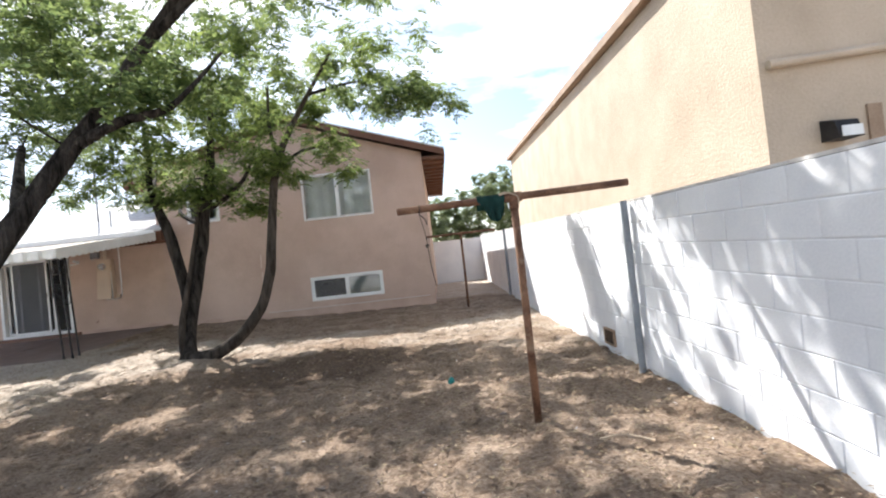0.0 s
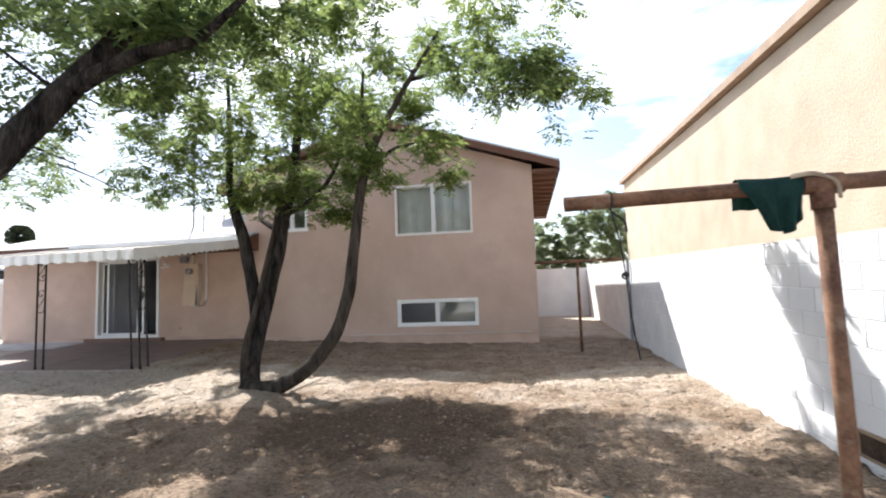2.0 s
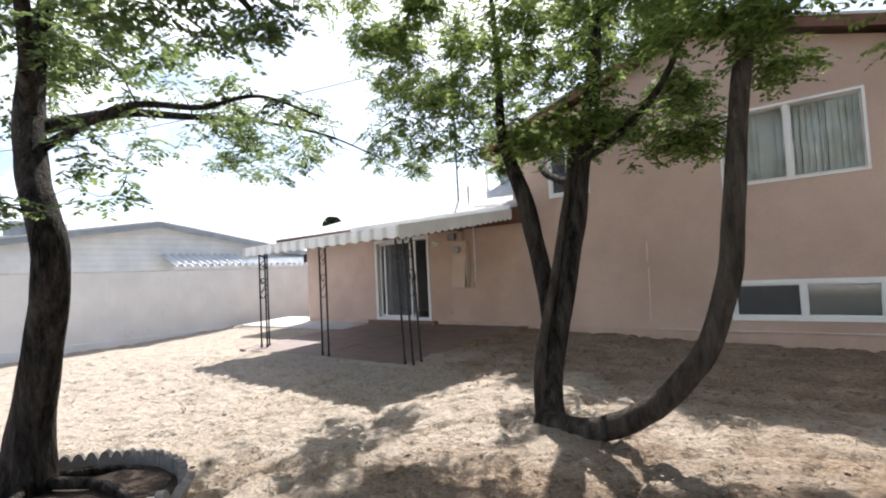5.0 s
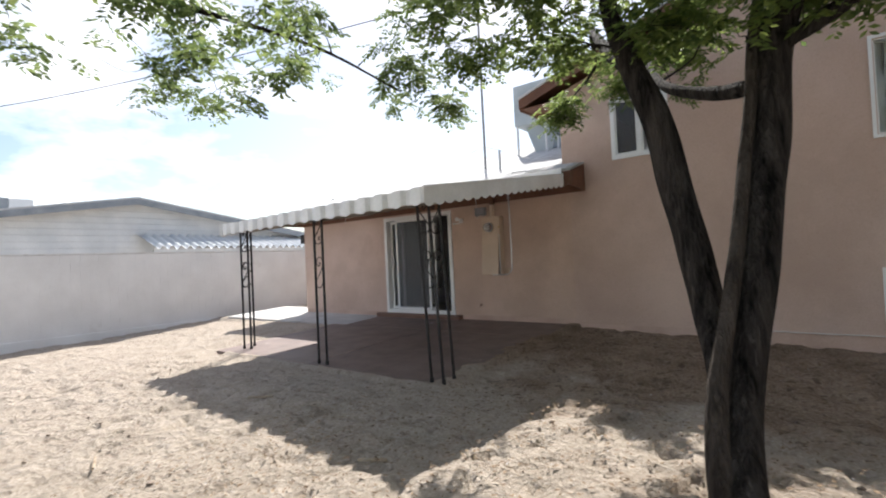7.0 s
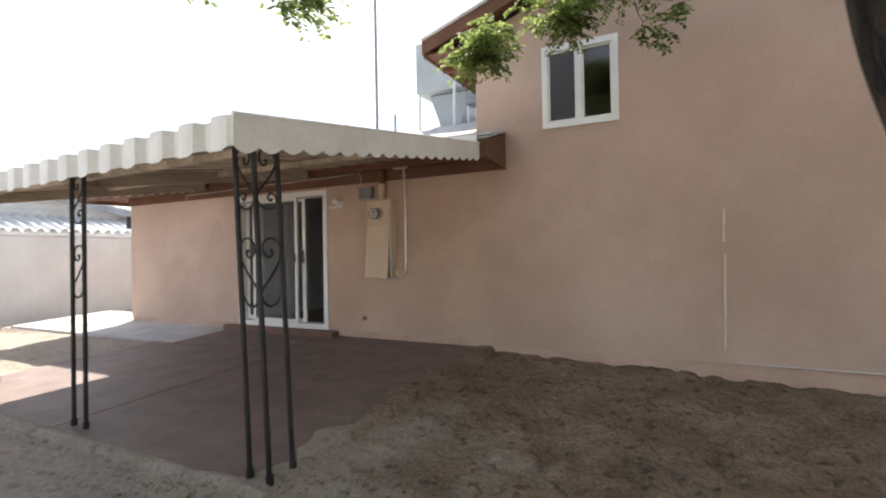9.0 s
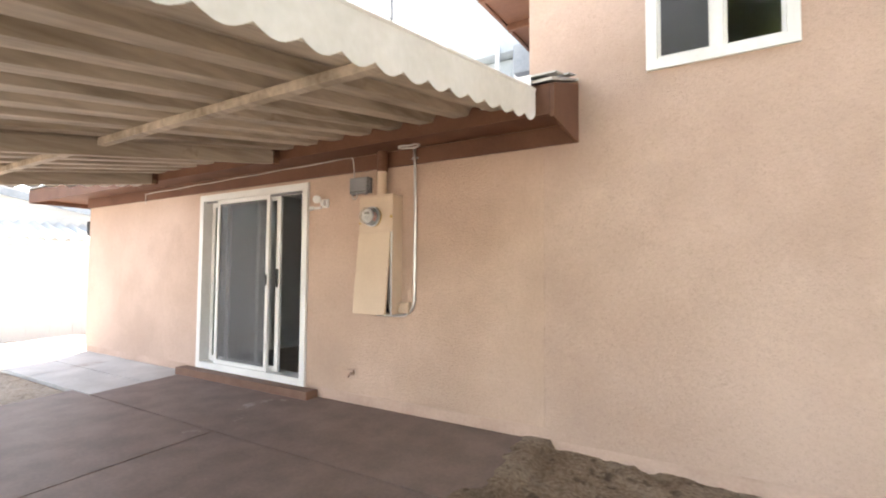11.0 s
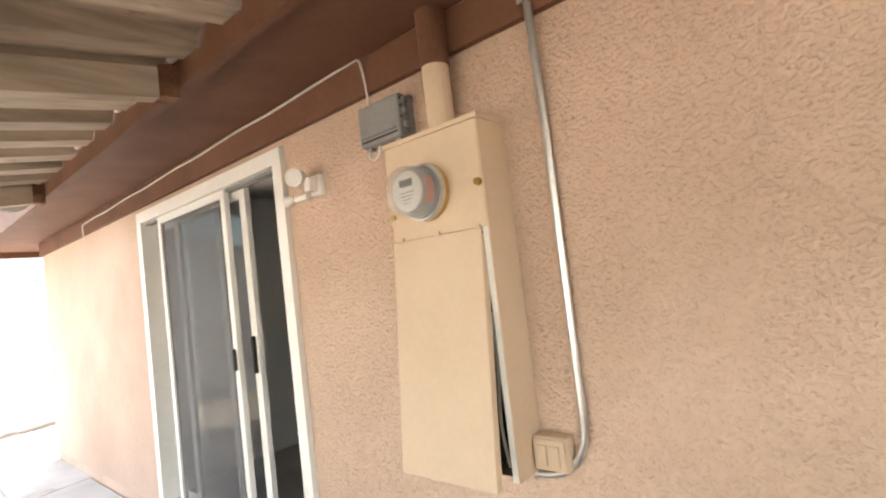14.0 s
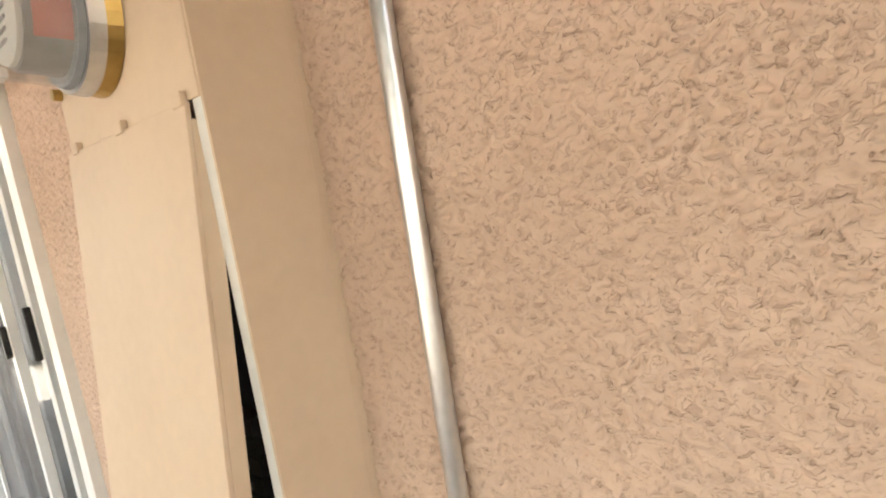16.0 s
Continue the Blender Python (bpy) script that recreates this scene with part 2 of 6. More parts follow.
M_SHINGLE = material("pale_shingle", (0.42, 0.41, 0.40), (0.62, 0.61, 0.59), scale=5, fine=90, rough=0.95, bump=0.5, vary=0.25)
M_DIRT = dirt_material("sandy_dirt")
M_CLOD = material("dry_clod", (0.17, 0.128, 0.100), (0.37, 0.305, 0.25), scale=1.1, fine=26, rough=1.0, bump=0.9, depth=0.03, spec=0.05, stain=(0.135, 0.097, 0.074), stain_at=0.52)
M_STRAW = material("dry_straw", (0.28, 0.215, 0.13), (0.47, 0.385, 0.25), scale=8, fine=40, rough=0.9, bump=0, spec=0.1)
M_LITTER = material("dry_leaf_litter", (0.085, 0.054, 0.036), (0.36, 0.26, 0.17), scale=9, fine=40, rough=0.9, bump=0, spec=0.1)
M_BLOCK = material("white_painted_block", (0.66, 0.67, 0.69), (0.80, 0.80, 0.80), scale=1.6, fine=70, rough=0.8, bump=0.35, depth=0.004, vary=0.06, spec=0.2, stain=(0.57, 0.56, 0.55), stain_at=0.66)
M_BLOCK_WARM = material("warm_white_painted_block", (0.68, 0.665, 0.64), (0.79, 0.775, 0.75), scale=1.2, fine=70, rough=0.85, bump=0.3, depth=0.004, vary=0.03, spec=0.2, stain=(0.60, 0.57, 0.53), stain_at=0.64)
M_MORTAR = material("painted_mortar", (0.58, 0.58, 0.585), (0.72, 0.72, 0.72), scale=3, fine=80, rough=0.9, bump=0.3)
M_CAP = material("worn_wall_cap", (0.50, 0.47, 0.43), (0.70, 0.68, 0.65), scale=5, fine=50, rough=0.95, bump=0.5)
M_SLAB = material("brown_painted_concrete", (0.165, 0.120, 0.103), (0.235, 0.176, 0.152), scale=3.6, fine=40, rough=0.6, bump=0.12, spec=0.3, stain=(0.39, 0.345, 0.315), stain_at=0.645)
M_STEP = material("brown_step_paint", (0.145, 0.080, 0.056), (0.205, 0.120, 0.086), scale=3, fine=40, rough=0.6, bump=0.15, stain=(0.10, 0.07, 0.055), stain_at=0.62)
M_CONC = material("pale_concrete", (0.44, 0.42, 0.395), (0.60, 0.58, 0.55), scale=2, fine=60, rough=0.9, bump=0.25, stain=(0.36, 0.29, 0.23), stain_at=0.62)
M_WHITE = material("white_vinyl", (0.74, 0.74, 0.72), (0.83, 0.83, 0.81), scale=3, fine=30, rough=0.4, bump=0.03)
M_CANOPY = material("white_enamel_metal", (0.71, 0.71, 0.69), (0.84, 0.84, 0.83), scale=2, fine=25, rough=0.45, bump=0.06, stain=(0.50, 0.45, 0.38), stain_at=0.66)
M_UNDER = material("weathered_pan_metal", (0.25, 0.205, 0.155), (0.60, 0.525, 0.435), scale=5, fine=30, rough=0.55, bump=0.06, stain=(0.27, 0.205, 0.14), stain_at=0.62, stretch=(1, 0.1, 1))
M_IRON = material("black_wrought_iron", (0.012, 0.011, 0.011), (0.035, 0.032, 0.030), scale=6, fine=80, rough=0.55, bump=0.2)
M_RUST = material("rusty_steel_pipe", (0.085, 0.038, 0.022), (0.24, 0.13, 0.075), scale=9, fine=70, rough=0.85, bump=0.35, stain=(0.27, 0.19, 0.125), stain_at=0.57)
M_BARK = material("grey_brown_bark", (0.008, 0.007, 0.006), (0.088, 0.075, 0.065), scale=14, fine=60, rough=0.95, bump=1.0, depth=0.03, spec=0.1, stretch=(1, 1, 0.17), distort=0.6, sharp=(0.38, 0.62))
M_BARK_PALE = material("pale_bark", (0.040, 0.032, 0.026), (0.125, 0.103, 0.084), scale=14, fine=60, rough=0.95, bump=1.0, depth=0.025, spec=0.1, stretch=(1, 1, 0.17), distort=0.6, sharp=(0.38, 0.62))
M_LEAF = leaf_material("fresh_green_leaf", (0.040, 0.074, 0.020), (0.135, 0.195, 0.045))
M_LEAF_DARK = leaf_material("deep_green_leaf", (0.034, 0.064, 0.024), (0.110, 0.160, 0.045))
M_LEAF_FAR = leaf_material("far_green_leaf", (0.055, 0.090, 0.040), (0.155, 0.195, 0.090))
M_NB = material("cream_stucco", (0.44, 0.36, 0.272), (0.535, 0.445, 0.345), scale=1.2, fine=28, rough=0.95, bump=0.8, depth=0.012, spec=0.1, distort=0.5)
M_NBTRIM = material("tan_roof_edge", (0.26, 0.18, 0.12), (0.36, 0.26, 0.18), scale=3, fine=40, rough=0.8, bump=0.2)
M_SIDING = material("white_siding", (0.60, 0.61, 0.61), (0.74, 0.74, 0.73), scale=1.5, fine=30, rough=0.7, bump=0.1)
M_GREYTRIM = material("grey_fascia", (0.20, 0.22, 0.24), (0.30, 0.32, 0.34), scale=3, fine=40, rough=0.7, bump=0.1)
M_BOX = material("beige_enamel", (0.57, 0.447, 0.33), (0.63, 0.503, 0.376), scale=3, fine=50, rough=0.55, bump=0.04, spec=0.3)
# near-black that colours in the shade of hollows; also plain dark pins
M_DARK = material("shade_and_pin_black", (0.012, 0.012, 0.013), (0.030, 0.030, 0.032), scale=5, fine=40, rough=0.7, bump=0.1)
M_GALV = material("galvanised_conduit", (0.52, 0.53, 0.54), (0.70, 0.71, 0.72), scale=9, fine=60, rough=0.33, bump=0.03, metal=0.9)
M_GREY = material("grey_plastic", (0.20, 0.20, 0.205), (0.27, 0.27, 0.275), scale=5, fine=60, rough=0.5, bump=0.08)
M_BRASS = material("brass", (0.42, 0.28, 0.09), (0.56, 0.40, 0.15), scale=9, fine=60, rough=0.3, bump=0.05, metal=0.9)
M_CAULK = material("white_caulk", (0.55, 0.52, 0.48), (0.75, 0.72, 0.68), scale=9, fine=60, rough=0.8, bump=0.4)
M_ROOMWALL = material("room_wall_paint", (0.74, 0.73, 0.72), (0.82, 0.81, 0.80), scale=2, fine=40, rough=0.85, bump=0.05)
M_ROOMFLOOR = material("room_floor", (0.36, 0.33, 0.30), (0.48, 0.45, 0.41), scale=3, fine=40, rough=0.5, bump=0.05)
M_BLIND = material("vinyl_blind", (0.60, 0.60, 0.55), (0.72, 0.72, 0.67), scale=4, fine=30, rough=0.55, bump=0.02)
M_CLOTH = material("dark_green_cloth", (0.012, 0.040, 0.034), (0.030, 0.085, 0.070), scale=9, fine=120, rough=0.9, bump=0.4)
M_TEAL = material("teal_plastic", (0.02, 0.17, 0.16), (0.04, 0.25, 0.23), scale=9, fine=50, rough=0.5, bump=0.05)
M_CORD = material("black_cord", (0.02, 0.018, 0.016), (0.05, 0.045, 0.04), scale=20, fine=120, rough=0.9, bump=0.2)
M_WIRE = material("pale_cable", (0.55, 0.53, 0.50), (0.68, 0.66, 0.62), scale=9, fine=60, rough=0.6, bump=0.05)
M_EDGING = material("grey_concrete_edging", (0.15, 0.14, 0.13), (0.31, 0.29, 0.27), scale=5, fine=60, rough=0.95, bump=0.5, vary=0.2)
M_MULCH = material("dark_mulch", (0.032, 0.021, 0.015), (0.095, 0.064, 0.044), scale=6, fine=35, rough=1.0, bump=0.9, depth=0.02)
M_STICK = material("dry_stick", (0.30, 0.23, 0.16), (0.46, 0.37, 0.27), scale=12, fine=60, rough=0.9, bump=0.3)
M_PAPER = material("meter_label_white", (0.66, 0.66, 0.64), (0.75, 0.75, 0.73), scale=9, fine=40, rough=0.5, bump=0)
M_PINK = material("red_label", (0.52, 0.20, 0.17), (0.60, 0.27, 0.23), scale=9, fine=40, rough=0.5, bump=0)
M_INK = material("dark_print", (0.05, 0.05, 0.05), (0.08, 0.08, 0.08), scale=9, fine=40, rough=0.5, bump=0)
M_LENS = material("frosted_lamp_lens", (0.70, 0.70, 0.68), (0.80, 0.80, 0.78), scale=9, fine=60, rough=0.15, bump=0)
M_METERGREY = material("meter_grey_metal", (0.26, 0.27, 0.28), (0.40, 0.41, 0.42), scale=9, fine=60, rough=0.35, bump=0.03, metal=0.5)
M_COOLER = material("blue_grey_enamel", (0.33, 0.37, 0.39), (0.43, 0.47, 0.49), scale=2, fine=30, rough=0.6, bump=0.05)
# grey-white mixed over clear stands in for reflections on the meter dome
M_SHEEN_GLASS = screen_material("glass_with_sheen", (0.52, 0.53, 0.52), 0.84, 0.08)
M_PAINTED = material("painted_over_cable", (0.58, 0.47, 0.39), (0.70, 0.59, 0.51), scale=6, fine=60, rough=0.8, bump=0.1)
M_FROND = material("dark_palm_frond", (0.020, 0.028, 0.014), (0.050, 0.066, 0.032), scale=4, fine=30, rough=0.7, bump=0)
M_GLASS = glass_material("clear_glass", (0.93, 0.96, 0.95))
M_SCREEN = screen_material("grey_insect_screen", (0.10, 0.10, 0.105), 0.55)


# ---- building helpers ----
def thing(name, at, label, category, group="", kind=""):
    ob = new(name)
    ob.location = at
    ob.empty_display_size = 0.1
    return tagged(ob, label, category, group, kind)


def part(name, bm, material, parent, label="", smooth=False):
    me = bpy.data.meshes.new(name)
    bmesh.ops.recalc_face_normals(bm, faces=bm.faces[:])
    bm.to_mesh(me)
    bm.free()
    return part_mesh(name, me, material, parent, label, smooth)


def part_mesh(name, me, material, parent, label="", smooth=False):
    me.materials.append(material)
    if smooth:
        me.polygons.foreach_set("use_smooth", [True] * len(me.polygons))
    ob = new(name, me)
    if parent is not None:
        ob.parent = parent
        base = parent.location if parent.type == "EMPTY" else Vector((0, 0, 0))
        if parent.parent is None and parent.type == "EMPTY":
            ob.matrix_parent_inverse = Matrix.Translation(-Vector(base))
    return tagged(ob, label)


def single(name, bm, material, label, category, group="", kind="", smooth=False):
    return tagged(part(name, bm, material, None, "", smooth), label, category, group, kind)


def box(bm, x0, x1, y0, y1, z0, z1, bevel=0.0):
    r = bmesh.ops.create_cube(bm, size=1.0)
    vs = r["verts"]
    for v in vs:
        v.co = Vector((x0 + (v.co.x + 0.5) * (x1 - x0), y0 + (v.co.y + 0.5) * (y1 - y0), z0 + (v.co.z + 0.5) * (z1 - z0)))
    if bevel:
        es = list({e for v in vs for e in v.link_edges})
        bmesh.ops.bevel(bm, geom=es, offset=bevel, segments=2, affect="EDGES", profile=0.6)
    return bm


def boxes(*items, bevel=0.0):
    bm = bmesh.new()
    for it in items:
        box(bm, *it, bevel=bevel)
    return bm


def tube(bm, pts, radii, seg=8, caps=True, wobble=0.0):
    pts = [Vector(p) for p in pts]
    if not isinstance(radii, (list, tuple)):
        radii = [radii] * len(pts)
    d0 = (pts[1] - pts[0]).normalized()
    up = Vector((0, 0, 1)) if abs(d0.z) < 0.9 else Vector((1, 0, 0))
    side = d0.cross(up).normalized()
    rings = []
    for i, p in enumerate(pts):
        a = pts[max(i - 1, 0)]
        b = pts[min(i + 1, len(pts) - 1)]
        d = (b - a).normalized()
        side = (side - d * side.dot(d)).normalized()
        other = d.cross(side)
        ring = []
        for k in range(seg):
            ang = 2 * math.pi * k / seg
            r = radii[i]
            if wobble:
                q = p + (side * math.cos(ang) + other * math.sin(ang)) * r
                r *= 1 + wobble * noise.noise(Vector((q.x * 7, q.y * 7, q.z * 2.2)))
            ring.append(bm.verts.new(p + (side * math.cos(ang) + other * math.sin(ang)) * r))
        rings.append(ring)
    for a, b in zip(rings, rings[1:]):
        for k in range(seg):
            bm.faces.new((a[k], a[(k + 1) % seg], b[(k + 1) % seg], b[k]))
    if caps:
        bm.faces.new(rings[0][::-1])
        bm.faces.new(rings[-1])
    return bm


def tubes(*items, seg=8):
    bm = bmesh.new()
    for pts, r in items:
        tube(bm, pts, r, seg)
    return bm


def smooth_path(pts, n=6):
    """Catmull-Rom through points (vectors of any length)."""
    P = [np.array(p, float) for p in pts]
    P = [2 * P[0] - P[1]] + P + [2 * P[-1] - P[-2]]
    out = []
    for i in range(1, len(P) - 2):
        for k in range(n):
            t = k / n
            out.append(0.5 * (2 * P[i] + (P[i + 1] - P[i - 1]) * t + (2 * P[i - 1] - 5 * P[i] + 4 * P[i + 1] - P[i + 2]) * t * t + (3 * P[i] - P[i - 1] - 3 * P[i + 1] + P[i + 2]) * t ** 3))
    out.append(P[-2])
    return out


def prism(bm, poly, axis, a, b):
    """A polygon (pairs of the other two axes, in order) pulled from a to b along axis."""
    def p3(u, v, w):
        return {"x": (w, u, v), "y": (u, w, v), "z": (u, v, w)}[axis]
    lo = [bm.verts.new(p3(u, v, a)) for u, v in poly]
    hi = [bm.verts.new(p3(u, v, b)) for u, v in poly]
    n = len(poly)
    bm.faces.new(lo)
    bm.faces.new(hi[::-1])
    for i in range(n):
        bm.faces.new((lo[i], hi[i], hi[(i + 1) % n], lo[(i + 1) % n]))
    return bm


def pierced(bm, x0, x1, z0, z1, y0, y1, holes):
    """A wall slab along x with rectangular openings (x0, x1, z0, z1) cut right through it."""
    xs = sorted({x0, x1, *[h[0] for h in holes], *[h[1] for h in holes]})
    zs = sorted({z0, z1, *[h[2] for h in holes], *[h[3] for h in holes]})
    def solid(i, k):
        if not (0 <= i < len(xs) - 1 and 0 <= k < len(zs) - 1):
            return False
        cx, cz = (xs[i] + xs[i + 1]) / 2, (zs[k] + zs[k + 1]) / 2
        return not any(h[0] < cx < h[1] and h[2] < cz < h[3] for h in holes)
    cache = {}
    def vert(i, y, k):
        key = (i, y, k)
        if key not in cache:
            cache[key] = bm.verts.new((xs[i], y, zs[k]))
        return cache[key]
    for i in range(len(xs) - 1):
        for k in range(len(zs) - 1):
            if not solid(i, k):
                continue
            for y in (y0, y1):
                bm.faces.new([vert(i, y, k), vert(i + 1, y, k), vert(i + 1, y, k + 1), vert(i, y, k + 1)])
            for di, dk, a, b in ((-1, 0, (i, k), (i, k + 1)), (1, 0, (i + 1, k), (i + 1, k + 1)), (0, -1, (i, k), (i + 1, k)), (0, 1, (i, k + 1), (i + 1, k + 1))):
                if not solid(i + di, k + dk):
                    bm.faces.new([vert(a[0], y0, a[1]), vert(b[0], y0, b[1]), vert(b[0], y1, b[1]), vert(a[0], y1, a[1])])
    return bm


def sstep(a, b, v):
    t = min(max((v - a) / (b - a), 0.0), 1.0)
    return t * t * (3 - 2 * t)


def ground_z(x, y):
    """The yard rises a little towards the foot of the house."""
    foot = 0.10 + 0.20 * sstep(-1.0, -9.0, x) - 0.12 * sstep(-15.0, -18.0, x)
    low = 0.09 * sstep(5.0, 9.2, y) * sstep(0.5, -6.0, x)
    w = min(max((y - 9.2) / 3.7, 0.0), 1.0)
    low -= 0.14 * sstep(-13.0, -17.5, x)
    return low * (1 - w) + foot * w + 0.12 * sstep(13.0, 20.0, y)


def slab_z(y):
    return 0.112 + 0.20 * (y - 9.2) / 3.7


# ---- the large structure ----
F = 12.9          # front face of the house
RX = -0.03        # right corner of the house
MX = -7.42        # left end of the two-storey part
WX = -14.83       # left end of the low wing
BACK = 20.7
RIDGE_X, RIDGE_Z, SLOPE = -3.72, 5.66, 0.325

# ground: one sheet, fine in the yard, reaching the horizon
def build_ground():
    fx = np.concatenate([[-900, -300, -120, -60, -40, -30, -25, -22], np.arange(-20, -13, 0.11), np.arange(-13, -8.5, 0.062), np.arange(-8.5, 1.0, 0.04), np.arange(1.0, 2.4, 0.062), [3, 4, 5, 8, 12, 20, 40, 80, 200, 900]])
    fy = np.concatenate([[-900, -300, -100, -40, -20, -10, -6], np.arange(-4, 4.0, 0.1), np.arange(4.0, 7.0, 0.062), np.arange(7.0, 13.1, 0.04), [13.6], np.arange(14.2, 22, 0.4), [24, 28, 35, 50, 80, 150, 400, 1500]])
    verts = []
    for y in fy:
        for x in fx:
            z = ground_z(x, y)
            if -20 < x < 4 and -5 < y < 14:
                q = Vector((x, y, 0))
                edge = 1.0 - sstep(8.0, 9.0, y) * sstep(-6.2, -7.3, x) * sstep(-18, -14, x) * 0.7
                z += edge * (0.022 * noise.noise(q * 1.4) + 0.020 * noise.noise(q * 3.7 + Vector((3, 1, 0))) + 0.010 * noise.noise(q * 8.0))
                # old footprints
                z -= edge * 0.048 * sstep(0.16, 0.32, noise.noise(Vector((x * 5.2, y * 4.0, 4)))) * (0.6 + noise.noise(q * 0.8) ** 2 * 2)
                z -= edge * 0.020 * sstep(0.20, 0.38, noise.noise(Vector((x * 9.1, y * 7.3, 8))))
                z += 0.05 * math.exp(-((x + 4.1) ** 2 + (y - 7.6) ** 2) / 0.5)
            if -12.35 < x < -7.25 and 9.15 < y < 13.0 or -17.3 < x < -12.0 and 11.74 < y < 13.0:
                # sand drifted over the borders of the slab
                near = min(max((-7.28 - x) / 0.5, 0), max((y - 9.2) / 0.12, 0))
                drift = 0.075 * max(0.0, 1.0 - near + 0.40 * noise.noise(Vector((x * 2.2, y * 2.2, 2))) + 0.22 * noise.noise(Vector((x * 8, y * 8, 2)))) if x > -12.0 else 0
                z = min(slab_z(y) + 0.014 + 0.006 * noise.noise(Vector((x * 12, y * 12, 1))), slab_z(y) - 0.05 + drift)
            verts.append((x, y, z))
    nx = len(fx)
    faces = [(j * nx + i, j * nx + i + 1, (j + 1) * nx + i + 1, (j + 1) * nx + i) for j in range(len(fy) - 1) for i in range(nx - 1)]
    me = bpy.data.meshes.new("ground")
    me.from_pydata(verts, [], faces)
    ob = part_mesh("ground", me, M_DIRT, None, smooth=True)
    return tagged(ob, "bare sandy backyard dirt with footprints and dry litter", "ground", kind="structure")


build_ground()

# house
house = thing("house", (-7.4, 16.8, 0.1), "tan stucco two-storey house with low wing and brown trim", "house", kind="structure")
LOWER = (-3.39, -1.42, 0.513, 1.164)
UPPER = (-3.39, -1.48, 2.72, 3.96)
SMALL = (-6.55, -5.675, 2.976, 3.955)
SLIDE = (-11.80, -9.88, 0.39, 2.505)
def hole(w, m=0.05):
    return (w[0] + m, w[1] - m, w[2] + m, w[3] - m)

eave_z = RIDGE_Z - 0.20 - SLOPE * (RX - RIDGE_X)
bm = bmesh.new()
pierced(bm, MX, RX, 0.33, eave_z, F, F + 0.2, [hole(LOWER), hole(UPPER), hole(SMALL)])
part("wall", bm, M_STUCCO, house)
bm = bmesh.new()
prism(bm, [(MX, eave_z), (RX, eave_z), (RIDGE_X, RIDGE_Z - 0.2)], "y", F, F + 0.2)
part("gable_wall", bm, M_STUCCO, house)
bm = bmesh.new()
pierced(bm, WX, MX, 0.40, 2.76, F, F + 0.2, [(SLIDE[0] + 0.05, SLIDE[1] - 0.05, 0.40, SLIDE[3] - 0.05)])
part("wall", bm, M_STUCCO, house)
part("wall", boxes((RX - 0.2, RX, F + 0.2, BACK, 0.33, eave_z)), M_STUCCO, house)
part("wall", boxes((MX, MX + 0.2, F + 0.2, BACK, 0.33, eave_z)), M_STUCCO, house)
part("wall", boxes((WX, WX + 0.2, F + 0.2, BACK, 0.36, 2.9)), M_STUCCO, house)
part("wall", boxes((WX, RX, BACK, BACK + 0.2, -0.1, eave_z)), M_STUCCO, house)
part("stem_wall", boxes((MX, RX - 0.012, F + 0.012, F + 0.2, -0.2, 0.33), (RX - 0.2, RX - 0.012, F + 0.2, BACK, -0.2, 0.33)), M_STEM, house)
part("stem_wall", boxes((WX + 0.012, SLIDE[0], F + 0.012, F + 0.2, -0.2, 0.40), (SLIDE[0], SLIDE[1], F + 0.012, F + 0.2, -0.2, 0.385), (SLIDE[1], MX, F + 0.012, F + 0.2, -0.2, 0.40), (WX + 0.012, WX + 0.2, F + 0.2, BACK, -0.2, 0.36)), M_STEM, house)
# rooms behind the openings
part("room_floor", boxes((WX + 0.2, MX, F + 0.2, BACK, 0.2, 0.389)), M_ROOMFLOOR, house)
part("room_wall", boxes((WX + 0.3, MX, 17.0, 17.1, 0.37, 2.75), (-12.25, -12.15, F + 0.2, 17.0, 0.39, 2.75), (-8.0, -7.9, F + 0.2, 17.0, 0.37, 2.75)), M_ROOMWALL, house)
part("baseboard", boxes((-12.15, -8.0, 16.985, 17.0, 0.39, 0.48), (-12.15, -12.135, F + 0.2, 16.98, 0.39, 0.48)), M_WHITE, house)
part("room_ceiling", boxes((WX + 0.2, MX, F + 0.2, BACK, 2.76, 2.86)), M_ROOMWALL, house)
part("room_floor", boxes((MX + 0.2, RX - 0.2, F + 0.2, BACK, 0.0, 0.1), (MX + 0.2, RX - 0.2, F + 0.2, BACK, 2.2, 2.4)), M_ROOMFLOOR, house)
part("room_wall", boxes((MX + 0.2, RX - 0.2, 16.0, 16.1, 0.1, 2.2), (MX + 0.2, RX - 0.2, 16.0, 16.1, 2.4, eave_z)), M_ROOMWALL, house)
part("room_ceiling", boxes((MX + 0.2, RX - 0.2, F + 0.2, BACK, eave_z - 0.02, eave_z + 0.05)), M_ROOMWALL, house)

# two-storey roof: two slopes, brown rake boards and soffits
def slope_slab(xa, za, xb, zb, y0, y1, t):
    bm = bmesh.new()
    return prism(bm, [(xa, za), (xb, zb), (xb, zb - t), (xa, za - t)], "y", y0, y1)

